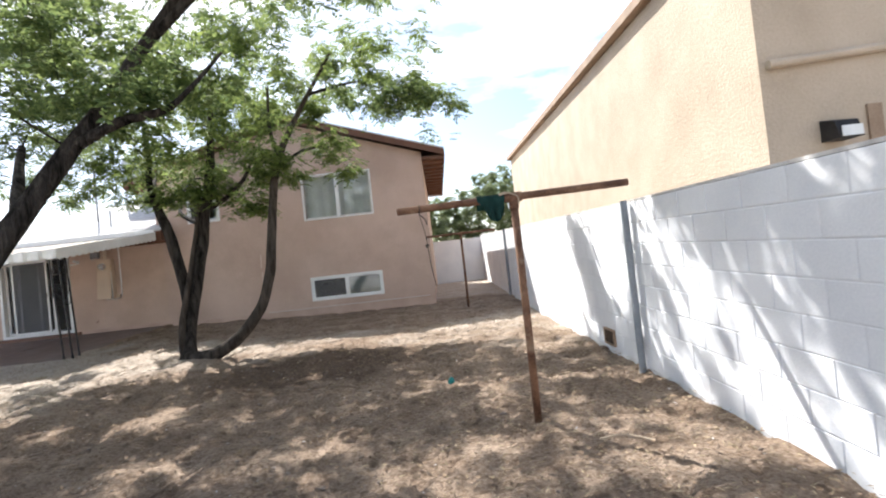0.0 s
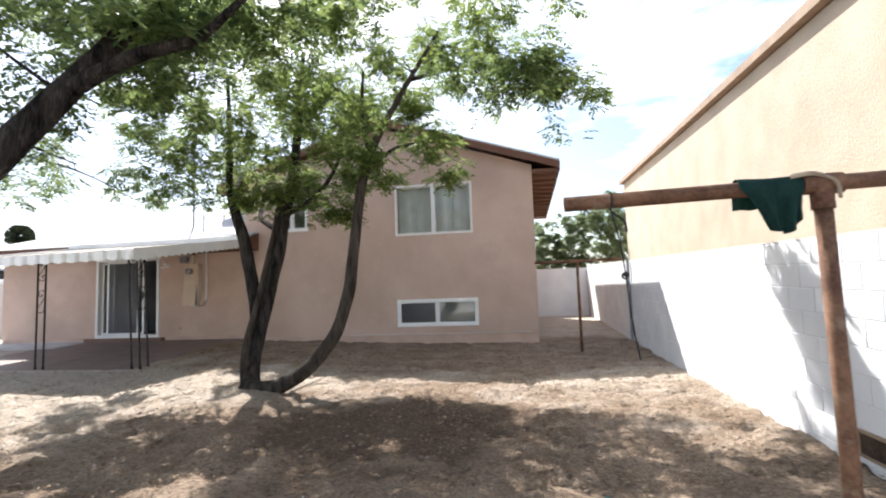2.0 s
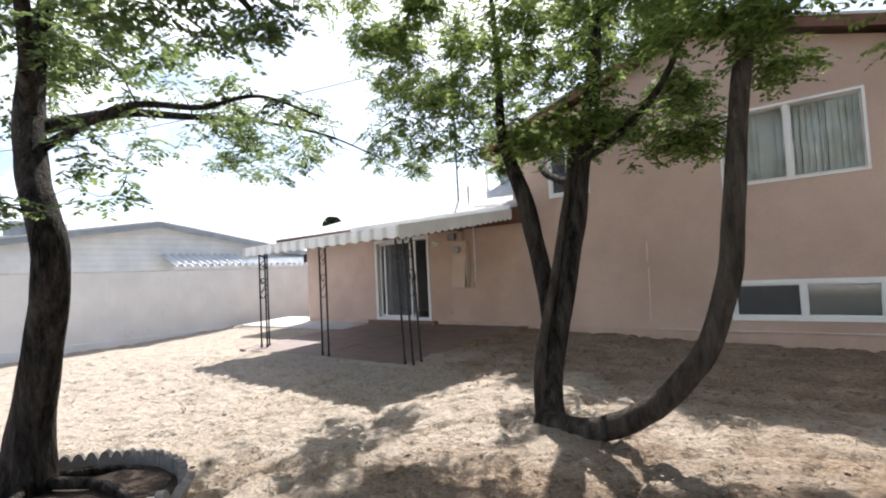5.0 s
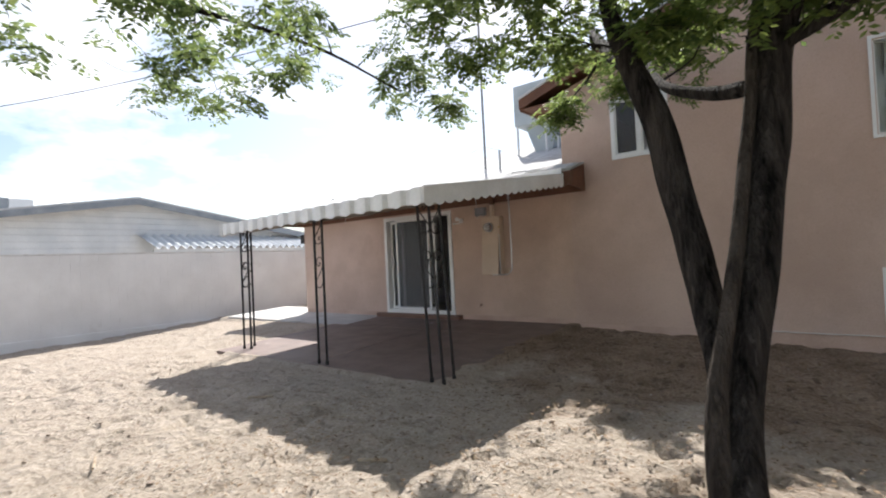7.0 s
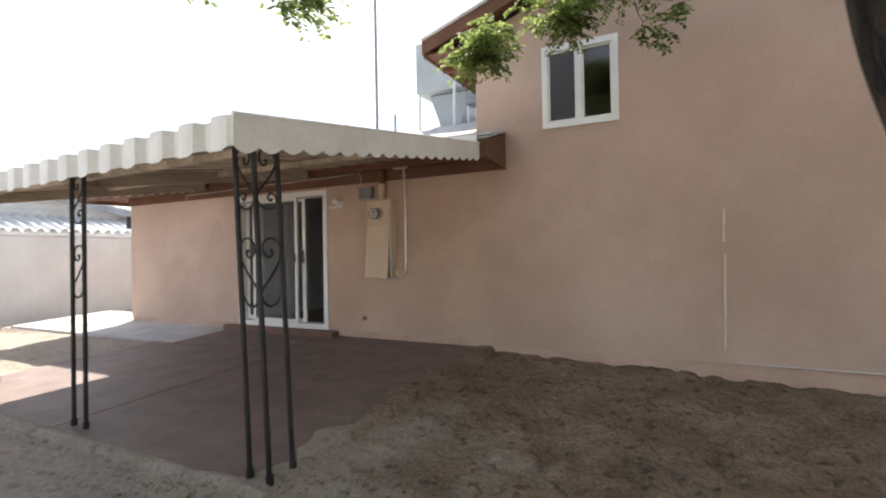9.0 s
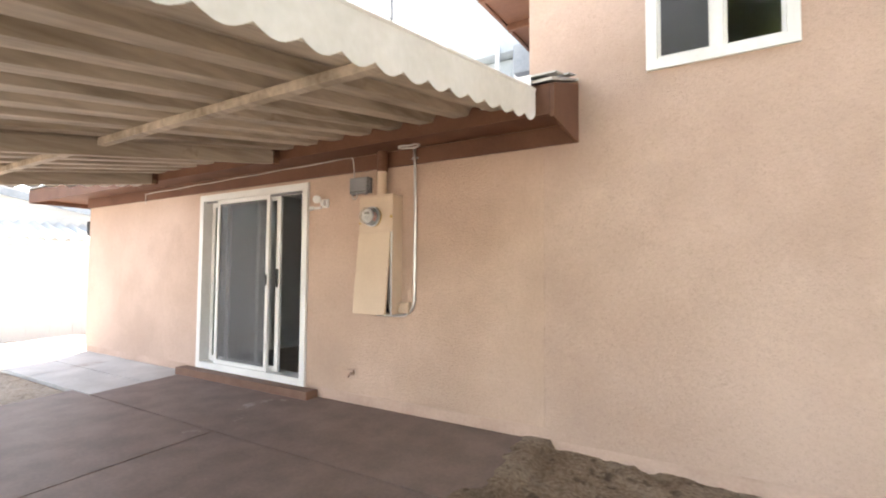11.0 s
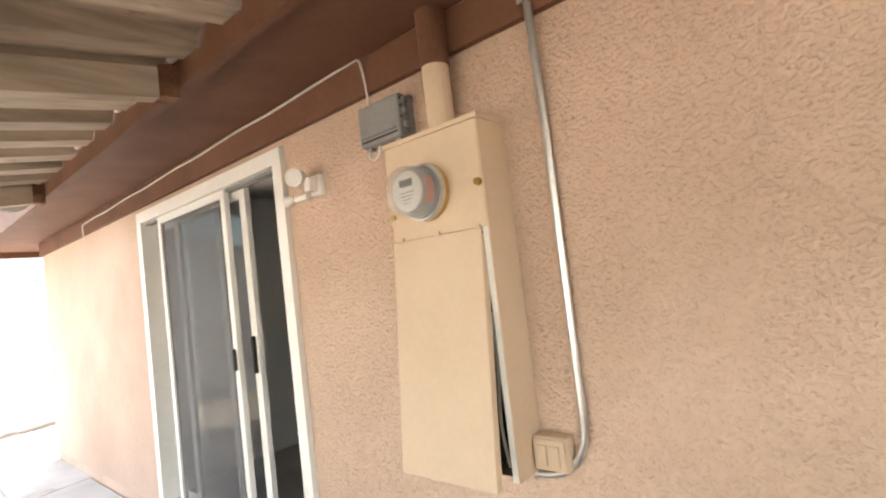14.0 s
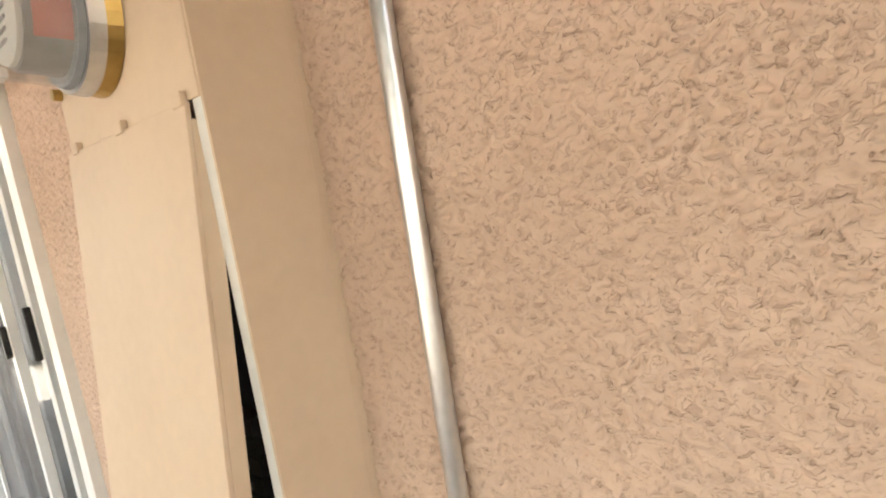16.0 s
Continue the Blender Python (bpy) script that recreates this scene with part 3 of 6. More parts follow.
EAVE_R, EAVE_L = 0.61, -8.03
zr, zl = RIDGE_Z - SLOPE * (EAVE_R - RIDGE_X), RIDGE_Z - SLOPE * (RIDGE_X - EAVE_L)
for xe, ze in ((EAVE_R, zr), (EAVE_L, zl)):
    part("roof_slope", slope_slab(RIDGE_X, RIDGE_Z + 0.015, xe, ze + 0.015, 12.57, BACK + 0.4, 0.04), M_SHINGLE, house)
    part("roof_deck", slope_slab(RIDGE_X, RIDGE_Z - 0.027, xe * 0.995 + RIDGE_X * 0.005, ze - 0.022, 12.63, BACK + 0.38, 0.05), M_TRIM, house)
    part("rake_board", slope_slab(RIDGE_X, RIDGE_Z - 0.027, xe, ze - 0.027, 12.59, 12.628, 0.16), M_TRIM, house)
    sgn = 1 if xe > RIDGE_X else -1
    part("eave_fascia", boxes((xe - 0.035 if sgn > 0 else xe, xe if sgn > 0 else xe + 0.035, 12.63, BACK + 0.36, ze - 0.22, ze - 0.04)), M_TRIM, house)
    wall_x = RX + 0.003 if sgn > 0 else MX - 0.003
    part("soffit", boxes((min(wall_x, xe - sgn * 0.036), max(wall_x, xe - sgn * 0.036), 12.63, BACK + 0.36, ze - 0.20, ze - 0.18)), M_TRIM, house)
    # rafter blocks under the eave
    for k in range(12):
        yy = 13.1 + k * 0.61
        part("rafter_tail", boxes((min(wall_x, xe - sgn * 0.04), max(wall_x, xe - sgn * 0.04), yy, yy + 0.045, ze - 0.27, ze - 0.202)), M_TRIM, house)

# low wing roof with hipped end
WY0, WZ0 = 12.33, 2.83
WRY, WRZ = 16.9, 4.42
WLX = -15.65
def hip_roof():
    bm = bmesh.new()
    pts = [(WLX, WY0, WZ0), (-7.03, WY0, WZ0), (-7.03, F - 0.003, WZ0 + (F - WY0) * 0.32), (MX - 0.003, F - 0.003, WZ0 + (F - WY0) * 0.32), (MX - 0.003, WRY, WRZ), (-11.2, WRY, WRZ), (WLX, 21.2, WZ0), (MX - 0.003, 21.2, WZ0)]
    lo = [bm.verts.new(p) for p in pts]
    hi = [bm.verts.new((p[0], p[1], p[2] + 0.02)) for p in pts]
    for f in ((0, 1, 2, 3, 4, 5), (0, 5, 6), (5, 4, 7, 6)):
        bm.faces.new([lo[i] for i in f][::-1])
        bm.faces.new([hi[i] for i in f])
    ring = (0, 1, 2, 3, 4, 7, 6)
    for a, b in zip(ring, ring[1:] + ring[:1]):
        bm.faces.new((lo[a], lo[b], hi[b], hi[a]))
    return bm
part("roof_slope", hip_roof(), M_SHINGLE, house)
rs = random.Random(14)
for course in range(5):
    ya = WY0 - 0.02 + course * 0.135
    xa = -7.0 - (0.16 if course % 2 else 0.0)
    while xa > -9.6:
        xb = xa - rs.uniform(0.26, 0.33)
        if course < 4 or xb < MX:
            lift = rs.uniform(0.004, 0.022) if xa > -8.2 else 0.006
            zf = WZ0 + 0.026 + (ya - WY0) * 0.32
            zb = WZ0 + 0.030 + (ya + 0.17 - WY0) * 0.32
            xr = min(xa, MX - 0.01) if ya + 0.17 > F - 0.01 else xa
            bm = bmesh.new()
            prism(bm, [(ya, zf + lift), (ya + 0.17, zb), (ya + 0.17, zb + 0.008), (ya, zf + lift + 0.012)], "x", xb + 0.008, xr)
            part("shingle", bm, M_SHINGLE, house)
        xa = xb
part("eave_fascia", boxes((WLX + 0.01, -7.06, 12.365, 12.405, 2.62, 2.825)), M_TRIM, house)
part("eave_fascia", boxes((WLX + 0.01, WLX + 0.05, 12.406, 21.1, 2.62, 2.825)), M_TRIM, house)
part("soffit", boxes((WLX + 0.051, -7.06, 12.406, F - 0.031, 2.69, 2.71)), M_TRIM, house)
part("soffit", boxes((WLX + 0.051, WX, F - 0.03, 21.1, 2.69, 2.71)), M_TRIM, house)
bm = bmesh.new()
prism(bm, [(12.365, 2.60), (F - 0.002, 2.545), (F - 0.002, 2.99), (12.365, 2.825)], "x", -7.058, -7.03)
part("eave_return", bm, M_TRIM, house)
part("frieze_board", boxes((WX - 0.02, -7.06, F - 0.03, F - 0.002, 2.545, 2.688)), M_TRIM, house)


# ---- windows and the sliding door ----
def frame_ring(x0, x1, z0, z1, y0, y1, w):
    return boxes((x0, x1, y0, y1, z1 - w, z1), (x0, x1, y0, y1, z0, z0 + w), (x0, x0 + w, y0, y1, z0 + w + 0.0005, z1 - w - 0.0005), (x1 - w, x1, y0, y1, z0 + w + 0.0005, z1 - w - 0.0005))


def window(name, w, label, blinds, trim=0.07):
    x0, x1, z0, z1 = w
    mid = (x0 + x1) / 2
    ob = thing(name, (mid, F, z0), label, "window", kind="structure")
    part("window_frame", frame_ring(x0, x1, z0, z1, F - 0.022, F + 0.05, trim), M_WHITE, ob)
    part("mullion", boxes((mid - 0.03, mid + 0.03, F - 0.008, F + 0.05, z0 + trim + 0.001, z1 - trim - 0.001)), M_WHITE, ob)
    for a, b, y in ((x0 + trim + 0.001, mid - 0.031, F + 0.012), (mid + 0.031, x1 - trim - 0.001, F + 0.024)):
        sash = part("sash", frame_ring(a, b, z0 + trim + 0.001, z1 - trim - 0.001, y - 0.006, y + 0.018, 0.022), M_WHITE, ob)
        p = part("pane", boxes((a + 0.0225, b - 0.0225, y + 0.004, y + 0.009, z0 + trim + 0.0235, z1 - trim - 0.0235)), M_GLASS, sash)
        p.visible_shadow = False
    if blinds == "vertical":
        n = 22
        for k in range(n):
            cx = x0 + 0.1 + (x1 - x0 - 0.2) * k / (n - 1)
            bm = boxes((-0.043, 0.043, -0.0012, 0.0012, z0 + 0.06, z1 - 0.08))
            bmesh.ops.rotate(bm, verts=bm.verts[:], matrix=Matrix.Rotation(radians(24 + 7 * math.sin(k * 1.7)), 3, "Z"))
            bmesh.ops.translate(bm, verts=bm.verts[:], vec=(cx, F + 0.13, 0))
            part("blind_slat", bm, M_BLIND, ob)
        part("blind_rail", boxes((x0 + 0.06, x1 - 0.06, F + 0.10, F + 0.16, z1 - 0.08, z1 - 0.05)), M_WHITE, ob)
    if blinds == "half":
        n = 20
        for k in range(n):
            cz = z0 + 0.08 + (z1 - z0 - 0.16) * k / (n - 1)
            bm = boxes((mid + 0.04, x1 - 0.08, -0.012, 0.012, -0.0007, 0.0007))
            bmesh.ops.rotate(bm, verts=bm.verts[:], matrix=Matrix.Rotation(radians(38), 3, "X"))
            bmesh.ops.translate(bm, verts=bm.verts[:], vec=(0, F + 0.1, cz))
            part("blind_slat", bm, M_BLIND, ob)
        sc = part("insect_screen", boxes((x0 + trim + 0.024, mid - 0.054, F + 0.001, F + 0.003, z0 + trim + 0.025, z1 - trim - 0.025)), M_SCREEN, ob)
    if blinds == "screen":
        part("insect_screen", boxes((x0 + trim + 0.024, mid - 0.054, F + 0.001, F + 0.003, z0 + trim + 0.025, z1 - trim - 0.025)), M_SCREEN, ob)
    return ob


window("window_1", LOWER, "low white sliding window with half-closed mini blinds", "half")
window("window_2", UPPER, "upstairs sliding window with closed vertical blinds", "vertical", trim=0.04)
window("window_3", SMALL, "small white upstairs sliding window with dark panes", "screen")

x0, x1, z0, z1 = SLIDE
slider = thing("door_1", ((x0 + x1) / 2, F, z0), "white sliding patio door standing part open", "door", kind="structure")
part("door_frame", frame_ring(x0, x1, z0, z1, F - 0.03, F + 0.19, 0.075), M_WHITE, slider)
def door_panel(name, a, b, y, stile, mat_pane, parts_label):
    p = part(name, frame_ring(a, b, z0 + 0.08, z1 - 0.08, y, y + 0.03, stile), M_WHITE, slider, parts_label)
    bm = boxes((a + stile + 0.001, b - stile - 0.001, y + 0.012, y + 0.017, z0 + 0.08 + stile + 0.001, z1 - 0.08 - stile - 0.001))
    g = part("pane" if mat_pane is M_GLASS else "insect_screen", bm, mat_pane, p)
    g.visible_shadow = False
    return p
screen_p = door_panel("screen_panel", -11.46, -10.50, F - 0.012, 0.045, M_SCREEN, "white framed insect screen panel")
door_panel("fixed_panel", -11.72, -10.78, F + 0.09, 0.06, M_GLASS, "fixed glass panel")
slide_p = door_panel("sliding_panel", -11.34, -10.38, F + 0.045, 0.06, M_GLASS, "sliding glass panel pushed open")
part("door_handle", boxes((-10.535, -10.517, F - 0.032, F - 0.013, 1.42, 1.54), bevel=0.003), M_IRON, screen_p)
part("door_handle", boxes((-10.42, -10.40, F + 0.022, F + 0.044, 1.40, 1.60), bevel=0.003), M_IRON, slide_p)
part("track", boxes((x0 + 0.08, x1 - 0.08, F + 0.0, F + 0.012, z1 - 0.095, z1 - 0.078), (x0 + 0.08, x1 - 0.08, F + 0.03, F + 0.04, z1 - 0.095, z1 - 0.078)), M_GREY, slider)
bm = boxes((-12.02, -9.70, F - 0.16, F - 0.002, 0.2, 0.386), bevel=0.012)
single("door_step", bm, M_STEP, "brown painted concrete step under the patio door", "step", kind="structure")

# ---- paving ----
patio = thing("patio_slab", (-9.7, 11.0, 0.0), "brown painted concrete patio slab with worn patches", "patio", kind="structure")
SZ = 0.118
def slab_piece(x0, x1, y0, y1, lift=0.0):
    bm = bmesh.new()
    prism(bm, [(y0, -0.05), (y1, -0.05), (y1, slab_z(y1) + lift), (y0, slab_z(y0) + lift)], "x", x0, x1)
    bmesh.ops.bevel(bm, geom=bm.edges[:], offset=0.006, segments=2, affect="EDGES")
    return bm
for a, b, c, d in ((-11.95, -7.28, 11.79, F - 0.001), (-12.32, -9.75, 9.2, 11.78), (-9.74, -7.28, 9.2, 11.78)):
    part("slab", slab_piece(a, b, c, d), M_SLAB, patio)
walkway = thing("walkway", (-14.5, 12.4, 0.0), "pale concrete walkway along the wing wall", "walkway", kind="structure")
for a, b in ((-13.6, -11.96), (-15.2, -13.61), (-16.9, -15.21)):
    part("slab", slab_piece(a, b, 11.79, 12.345, -0.006), M_CONC, walkway)
    part("slab", slab_piece(a, b, 12.355, F - 0.001 if a > WX else 13.6, -0.004), M_CONC, walkway)

# ---- block walls ----
def block_wall(name, label, x_face, y0, y1, top, facing, near, cap, lean=0.0, paint=M_BLOCK):
    """A block wall along y: courses of 0.4 x 0.2 blocks in running bond with thin recessed joints."""
    ob = thing(name, (x_face, (y0 + y1) / 2, 0), label, "wall", kind="structure")
    back = x_face + 0.19 * facing
    a, b = sorted((x_face + 0.005 * facing, back))
    bm = boxes((a, b, y0, y1, -0.3, top - 0.02))
    part("core", bm, M_MORTAR if paint is M_BLOCK else paint, ob)
    rows = int(round((top + 0.12) / 0.2))
    proto = {}
    rest_v, rest_f = [], []
    for r in range(rows):
        zt = top - 0.2 * r
        yy = y0 + (0.2 if r % 2 else 0.0) - 0.4
        while yy < y1:
            ya, yb = max(yy, y0), min(yy + 0.4, y1)
            yy += 0.4
            if yb - ya < 0.08:
                continue
            g = 0.0035
            ln = round(yb - ya - 2 * g, 3)
            a, b = sorted((x_face, x_face + 0.03 * facing))
            za, zb = zt - 0.2 + g, zt - g
            if near[0] <= ya <= near[1]:
                if ln not in proto:
                    bm = boxes((a, b, -ln / 2, ln / 2, -0.1 + g, 0.1 - g), bevel=0.0)
                    es = [e for e in bm.edges if all(abs(v.co.x - x_face) < 1e-6 for v in e.verts)]
                    bmesh.ops.bevel(bm, geom=es, offset=0.004, segments=1, affect="EDGES")
                    bmesh.ops.recalc_face_normals(bm, faces=bm.faces[:])
                    me = bpy.data.meshes.new("block")
                    bm.to_mesh(me)
                    bm.free()
                    me.materials.append(paint)
                    proto[ln] = me
                o = new("block", proto[ln])
                o.parent = ob
                o.matrix_parent_inverse = Matrix.Translation(-ob.location)
                o.location = (random.uniform(-0.0012, 0.0012), (ya + yb) / 2, zt - 0.1)
            else:
                i = len(rest_v)
                rest_v += [(x, y, z) for x in (a, b) for y in (ya + g, yb - g) for z in (za, zb)]
                rest_f += [tuple(i + k for k in f) for f in ((0, 1, 3, 2), (4, 6, 7, 5), (0, 4, 5, 1), (2, 3, 7, 6), (1, 5, 7, 3), (0, 2, 6, 4))]
    if rest_v:
        me = bpy.data.meshes.new("blockwork")
        me.from_pydata(rest_v, [], rest_f)
        tagged(part_mesh("blockwork", me, paint, ob), kind="stuff")
    a, b = sorted((x_face + 0.002 * facing, back))
    part("wall_cap", boxes((a, b, y0, y1, top, top + cap)), M_CAP, ob)
    ob.rotation_euler.x = lean
    return ob

block_wall("wall_right", "white painted concrete block garden wall", 2.045, -6.0, 4.12, 1.50, 1, (1.2, 4.2), 0.02, 0.024)
block_wall("wall_right", "white painted concrete block garden wall with leaf shadows", 2.045, 4.121, 20.9, 1.87, 1, (4.0, 13.5), 0.02, 0.030)
block_wall("wall_left", "white painted concrete block boundary wall", -18.15, -6.0, 22.0, 2.05, -1, (99, 99), 0.03, 0.0, M_BLOCK_WARM)
bm = boxes((-18.148, -18.085, -6.0, 22.0, -0.4, 0.13), bevel=0.012)
single("wall_footing", bm, M_BLOCK_WARM, "painted footing along the boundary wall", "footing", kind="structure")
# end wall between house and garden wall
bm = boxes((RX + 0.003, 2.04, 20.85, 21.02, -0.2, 2.05))
single("wall_back", bm, M_BLOCK, "white painted end wall of the side yard", "wall", kind="structure")
bm = boxes((-18.3, 2.2, -6.2, -6.0, -0.2, 1.8))
single("wall_south", bm, M_BLOCK, "white painted block wall closing the yard", "wall", kind="structure")

for yy, top in ((4.12, 1.64), (12.87, 1.9)):
    bm = tubes(([(1.995, yy, -0.1), (1.995, yy, top)], 0.034), seg=12)
    single("wall_post", bm, M_GREYTRIM, "dark steel pipe standing against the block wall", "post", group="wall posts", smooth=False)
vent = thing("wall_vent", (2.03, 5.1, 0.05), "brown vent plate low in the white wall", "vent")
part("vent_frame", boxes((2.02, 2.046, 4.93, 4.95, 0.07, 0.26), (2.02, 2.046, 5.25, 5.27, 0.07, 0.26), (2.02, 2.046, 4.95, 5.25, 0.24, 0.26), (2.02, 2.046, 4.95, 5.25, 0.07, 0.09)), M_NBTRIM, vent)
part("vent_plate", boxes((2.03, 2.044, 4.951, 5.249, 0.091, 0.239)), M_MULCH, vent)

# ---- neighbouring buildings ----
nb = thing("neighbour_building", (4.4, 15, 0), "cream stucco neighbouring building with tan roof edge", "building")
def skew_wall(xa, ya, za, xb, yb, zb, t):
    bm = bmesh.new()
    lo = [bm.verts.new(p) for p in ((xa, ya, -0.2), (xb, yb, -0.2), (xb, yb, zb), (xa, ya, za))]
    hi = [bm.verts.new((v.co.x + t, v.co.y, v.co.z)) for v in lo]
    bm.faces.new(lo)
    bm.faces.new(hi[::-1])
    for i in range(4):
        bm.faces.new((lo[i], hi[i], hi[(i + 1) % 4], lo[(i + 1) % 4]))
    return bm
part("wall", skew_wall(3.88, 4.72, 4.85, 4.5, 25.5, 6.1, 0.25), M_NB, nb)
part("wall", boxes((4.13, 10.5, 4.72, 4.97, -0.2, 4.9)), M_NB, nb, "shaded end wall of cream stucco")
part("wall", boxes((4.75, 10.5, 25.2, 25.5, -0.2, 6.0), (10.5, 10.8, 4.72, 25.5, -0.2, 6.0)), M_NB, nb)
bm = bmesh.new()
lo = [bm.verts.new(p) for p in ((3.72, 4.5, 4.86), (4.34, 25.8, 6.14), (11.0, 25.8, 6.14), (11.0, 4.5, 4.86))]
hi = [bm.verts.new((v.co.x, v.co.y, v.co.z + 0.16)) for v in lo]
bm.faces.new(lo[::-1]); bm.faces.new(hi)
for i in range(4):
    bm.faces.new((lo[i], lo[(i + 1) % 4], hi[(i + 1) % 4], hi[i]))
part("roof", bm, M_NBTRIM, nb)
part("roof_vent", tubes(([(5.2, 19.0, 5.9), (5.2, 19.0, 6.35)], 0.1), ([(5.2, 19.0, 6.32), (5.2, 19.0, 6.42)], 0.17), seg=12), M_GREYTRIM, nb)
part("wall_pipe", tubes(([(3.95, 4.66, 2.98), (10.0, 4.66, 3.3)], 0.05), seg=10), M_NB, nb)
part("cover_plate", boxes((5.0, 5.16, 4.69, 4.719, 2.05, 2.45)), M_NBTRIM, nb)
lamp = thing("wall_lamp", (4.6, 4.6, 2.1), "dark bronze wall pack lamp with clear lens", "lamp")
bm = bmesh.new()
prism(bm, [(4.72, 2.08), (4.46, 2.08), (4.52, 2.27), (4.72, 2.32)], "x", 4.47, 4.73)
part("lamp_body", bm, M_IRON, lamp)
part("lens", boxes((4.49, 4.71, 4.445, 4.457, 2.09, 2.20)), M_LENS, lamp)

left = thing("neighbour_house", (-24, 11.4, 0), "white sided neighbouring house with low gable roof", "house")
bm = bmesh.new()
prism(bm, [(2.0, -0.2), (20.7, -0.2), (20.7, 2.45), (11.35, 3.92), (2.0, 2.45)], "x", -28.0, -22.05)
part("wall", bm, M_SIDING, left)
for k in range(15):
    z = 1.0 + k * 0.2
    half = 9.3 if z < 2.4 else max(0.2, (3.9 - z) / 0.157)
    bm = bmesh.new()
    prism(bm, [(-22.05, z), (-22.015, z), (-22.04, z + 0.19), (-22.05, z + 0.19)], "y", 11.35 - half, 11.35 + half)
    part("siding_board", bm, M_SIDING, left)
for s in (-1, 1):
    bm = bmesh.new()
    prism(bm, [(11.35, 4.05), (11.35 + s * 9.9, 4.05 - 9.9 * 0.165), (11.35 + s * 9.9, 3.93 - 9.9 * 0.165), (11.35, 3.93)], "x", -28.5, -21.6)
    part("roof", bm, M_SHINGLE, left)
    bm = bmesh.new()
    prism(bm, [(11.35, 3.99), (11.35 + s * 9.9, 3.99 - 9.9 * 0.165), (11.35 + s * 9.9, 3.80 - 9.9 * 0.165), (11.35, 3.80)], "x", -21.598, -21.56)
    part("rake_board", bm, M_GREYTRIM, left)
unit = thing("rooftop_cooler", (-23.5, 8.2, 3.5), "dark rooftop air conditioner with pale side panel", "air conditioner")
part("cabinet", boxes((-24.3, -23.3, 7.4, 8.4, 3.35, 4.02), bevel=0.02), M_GREYTRIM, unit)
part("side_panel", boxes((-24.3, -23.3, 8.402, 9.0, 3.4, 4.0), bevel=0.02), M_SIDING, unit)
awn = thing("corrugated_awning", (-20.9, 14.5, 2.3), "white corrugated awning above the boundary wall", "awning")
bm = bmesh.new()
ny = 216
rows = []
for i in range(ny + 1):
    yy = 11.4 + 7.6 * i / ny
    dz = 0.055 * math.cos(i * math.pi / 4)
    rows.append([bm.verts.new((-20.6, yy, 2.33 + dz)), bm.verts.new((-22.0, yy, 2.82 + dz)), bm.verts.new((-22.0, yy, 2.825 + dz)), bm.verts.new((-20.6, yy, 2.335 + dz))])
for a, b in zip(rows, rows[1:]):
    for k in range(4):
        bm.faces.new((a[k], b[k], b[(k + 1) % 4], a[(k + 1) % 4]))
part("sheet", bm, M_SIDING, awn)
part("edge_beam", boxes((-20.7, -20.62, 11.4, 19.0, 2.2, 2.28)), M_SIDING, awn)

# ---- patio canopy ----
CXR, CXL, CYB = -7.16, -12.08, 12.36
def c_front(x):
    return 8.97 + (CXR - x) * 0.06
def c_z(x, y):
    f = c_front(x)
    return 2.262 + 0.50 * (y - f) / (CYB - f)
canopy = thing("patio_canopy", (-9.7, 10.7, 0.1), "white enamelled metal patio canopy with fluted fascia", "canopy")
PER = 0.3
npan = int(round((CXR - CXL) / PER))
prof = ((0.0, -0.055), (0.02, -0.055), (0.05, 0.0), (0.17, 0.0), (0.20, -0.055), (0.30, -0.055))
for k in range(npan):
    xr = CXR - k * (CXR - CXL) / npan
    w = (CXR - CXL) / npan / PER
    bm = bmesh.new()
    top, bot = [], []
    for u, dz in prof:
        x = xr - u * w
        top.append([bm.verts.new((x, y, c_z(x, y) + dz)) for y in (c_front(x), CYB)])
        bot.append([bm.verts.new((x, y, c_z(x, y) + dz - 0.004)) for y in (c_front(x), CYB)])
    for i in range(len(prof) - 1):
        bm.faces.new((top[i][0], top[i + 1][0], top[i + 1][1], top[i][1]))
        bm.faces.new((bot[i][1], bot[i + 1][1], bot[i + 1][0], bot[i][0]))
        for e in (0, 1):
            bm.faces.new((top[i][e], bot[i][e], bot[i + 1][e], top[i + 1][e]))
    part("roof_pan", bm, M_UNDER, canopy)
    # fluted drop at the front edge
    bm = bmesh.new()
    outer, inner = [], []
    for u, dy, dz in ((0.0, 0.0, -0.15), (0.035, -0.055, -0.165), (0.075, -0.062, -0.185), (0.13, -0.062, -0.185), (0.17, -0.055, -0.165), (0.205, 0.0, -0.15), (0.25, 0.004, -0.165), (0.30, 0.0, -0.15)):
        x = xr - u * w
        f = c_front(x) - 0.006
        z = 2.277
        outer.append([bm.verts.new((x, f + dy, z + 0.01)), bm.verts.new((x, f + dy, z + dz))])
        inner.append([bm.verts.new((x, f + dy + 0.005, z + 0.01)), bm.verts.new((x, f + dy + 0.005, z + dz))])
    for i in range(len(outer) - 1):
        bm.faces.new((outer[i][0], outer[i + 1][0], outer[i + 1][1], outer[i][1]))
        bm.faces.new((inner[i][1], inner[i + 1][1], inner[i + 1][0], inner[i][0]))
        for e in (0, 1):
            bm.faces.new((outer[i][e], inner[i][e], inner[i + 1][e], outer[i + 1][e]))
    part("fascia_flute", bm, M_CANOPY, canopy)
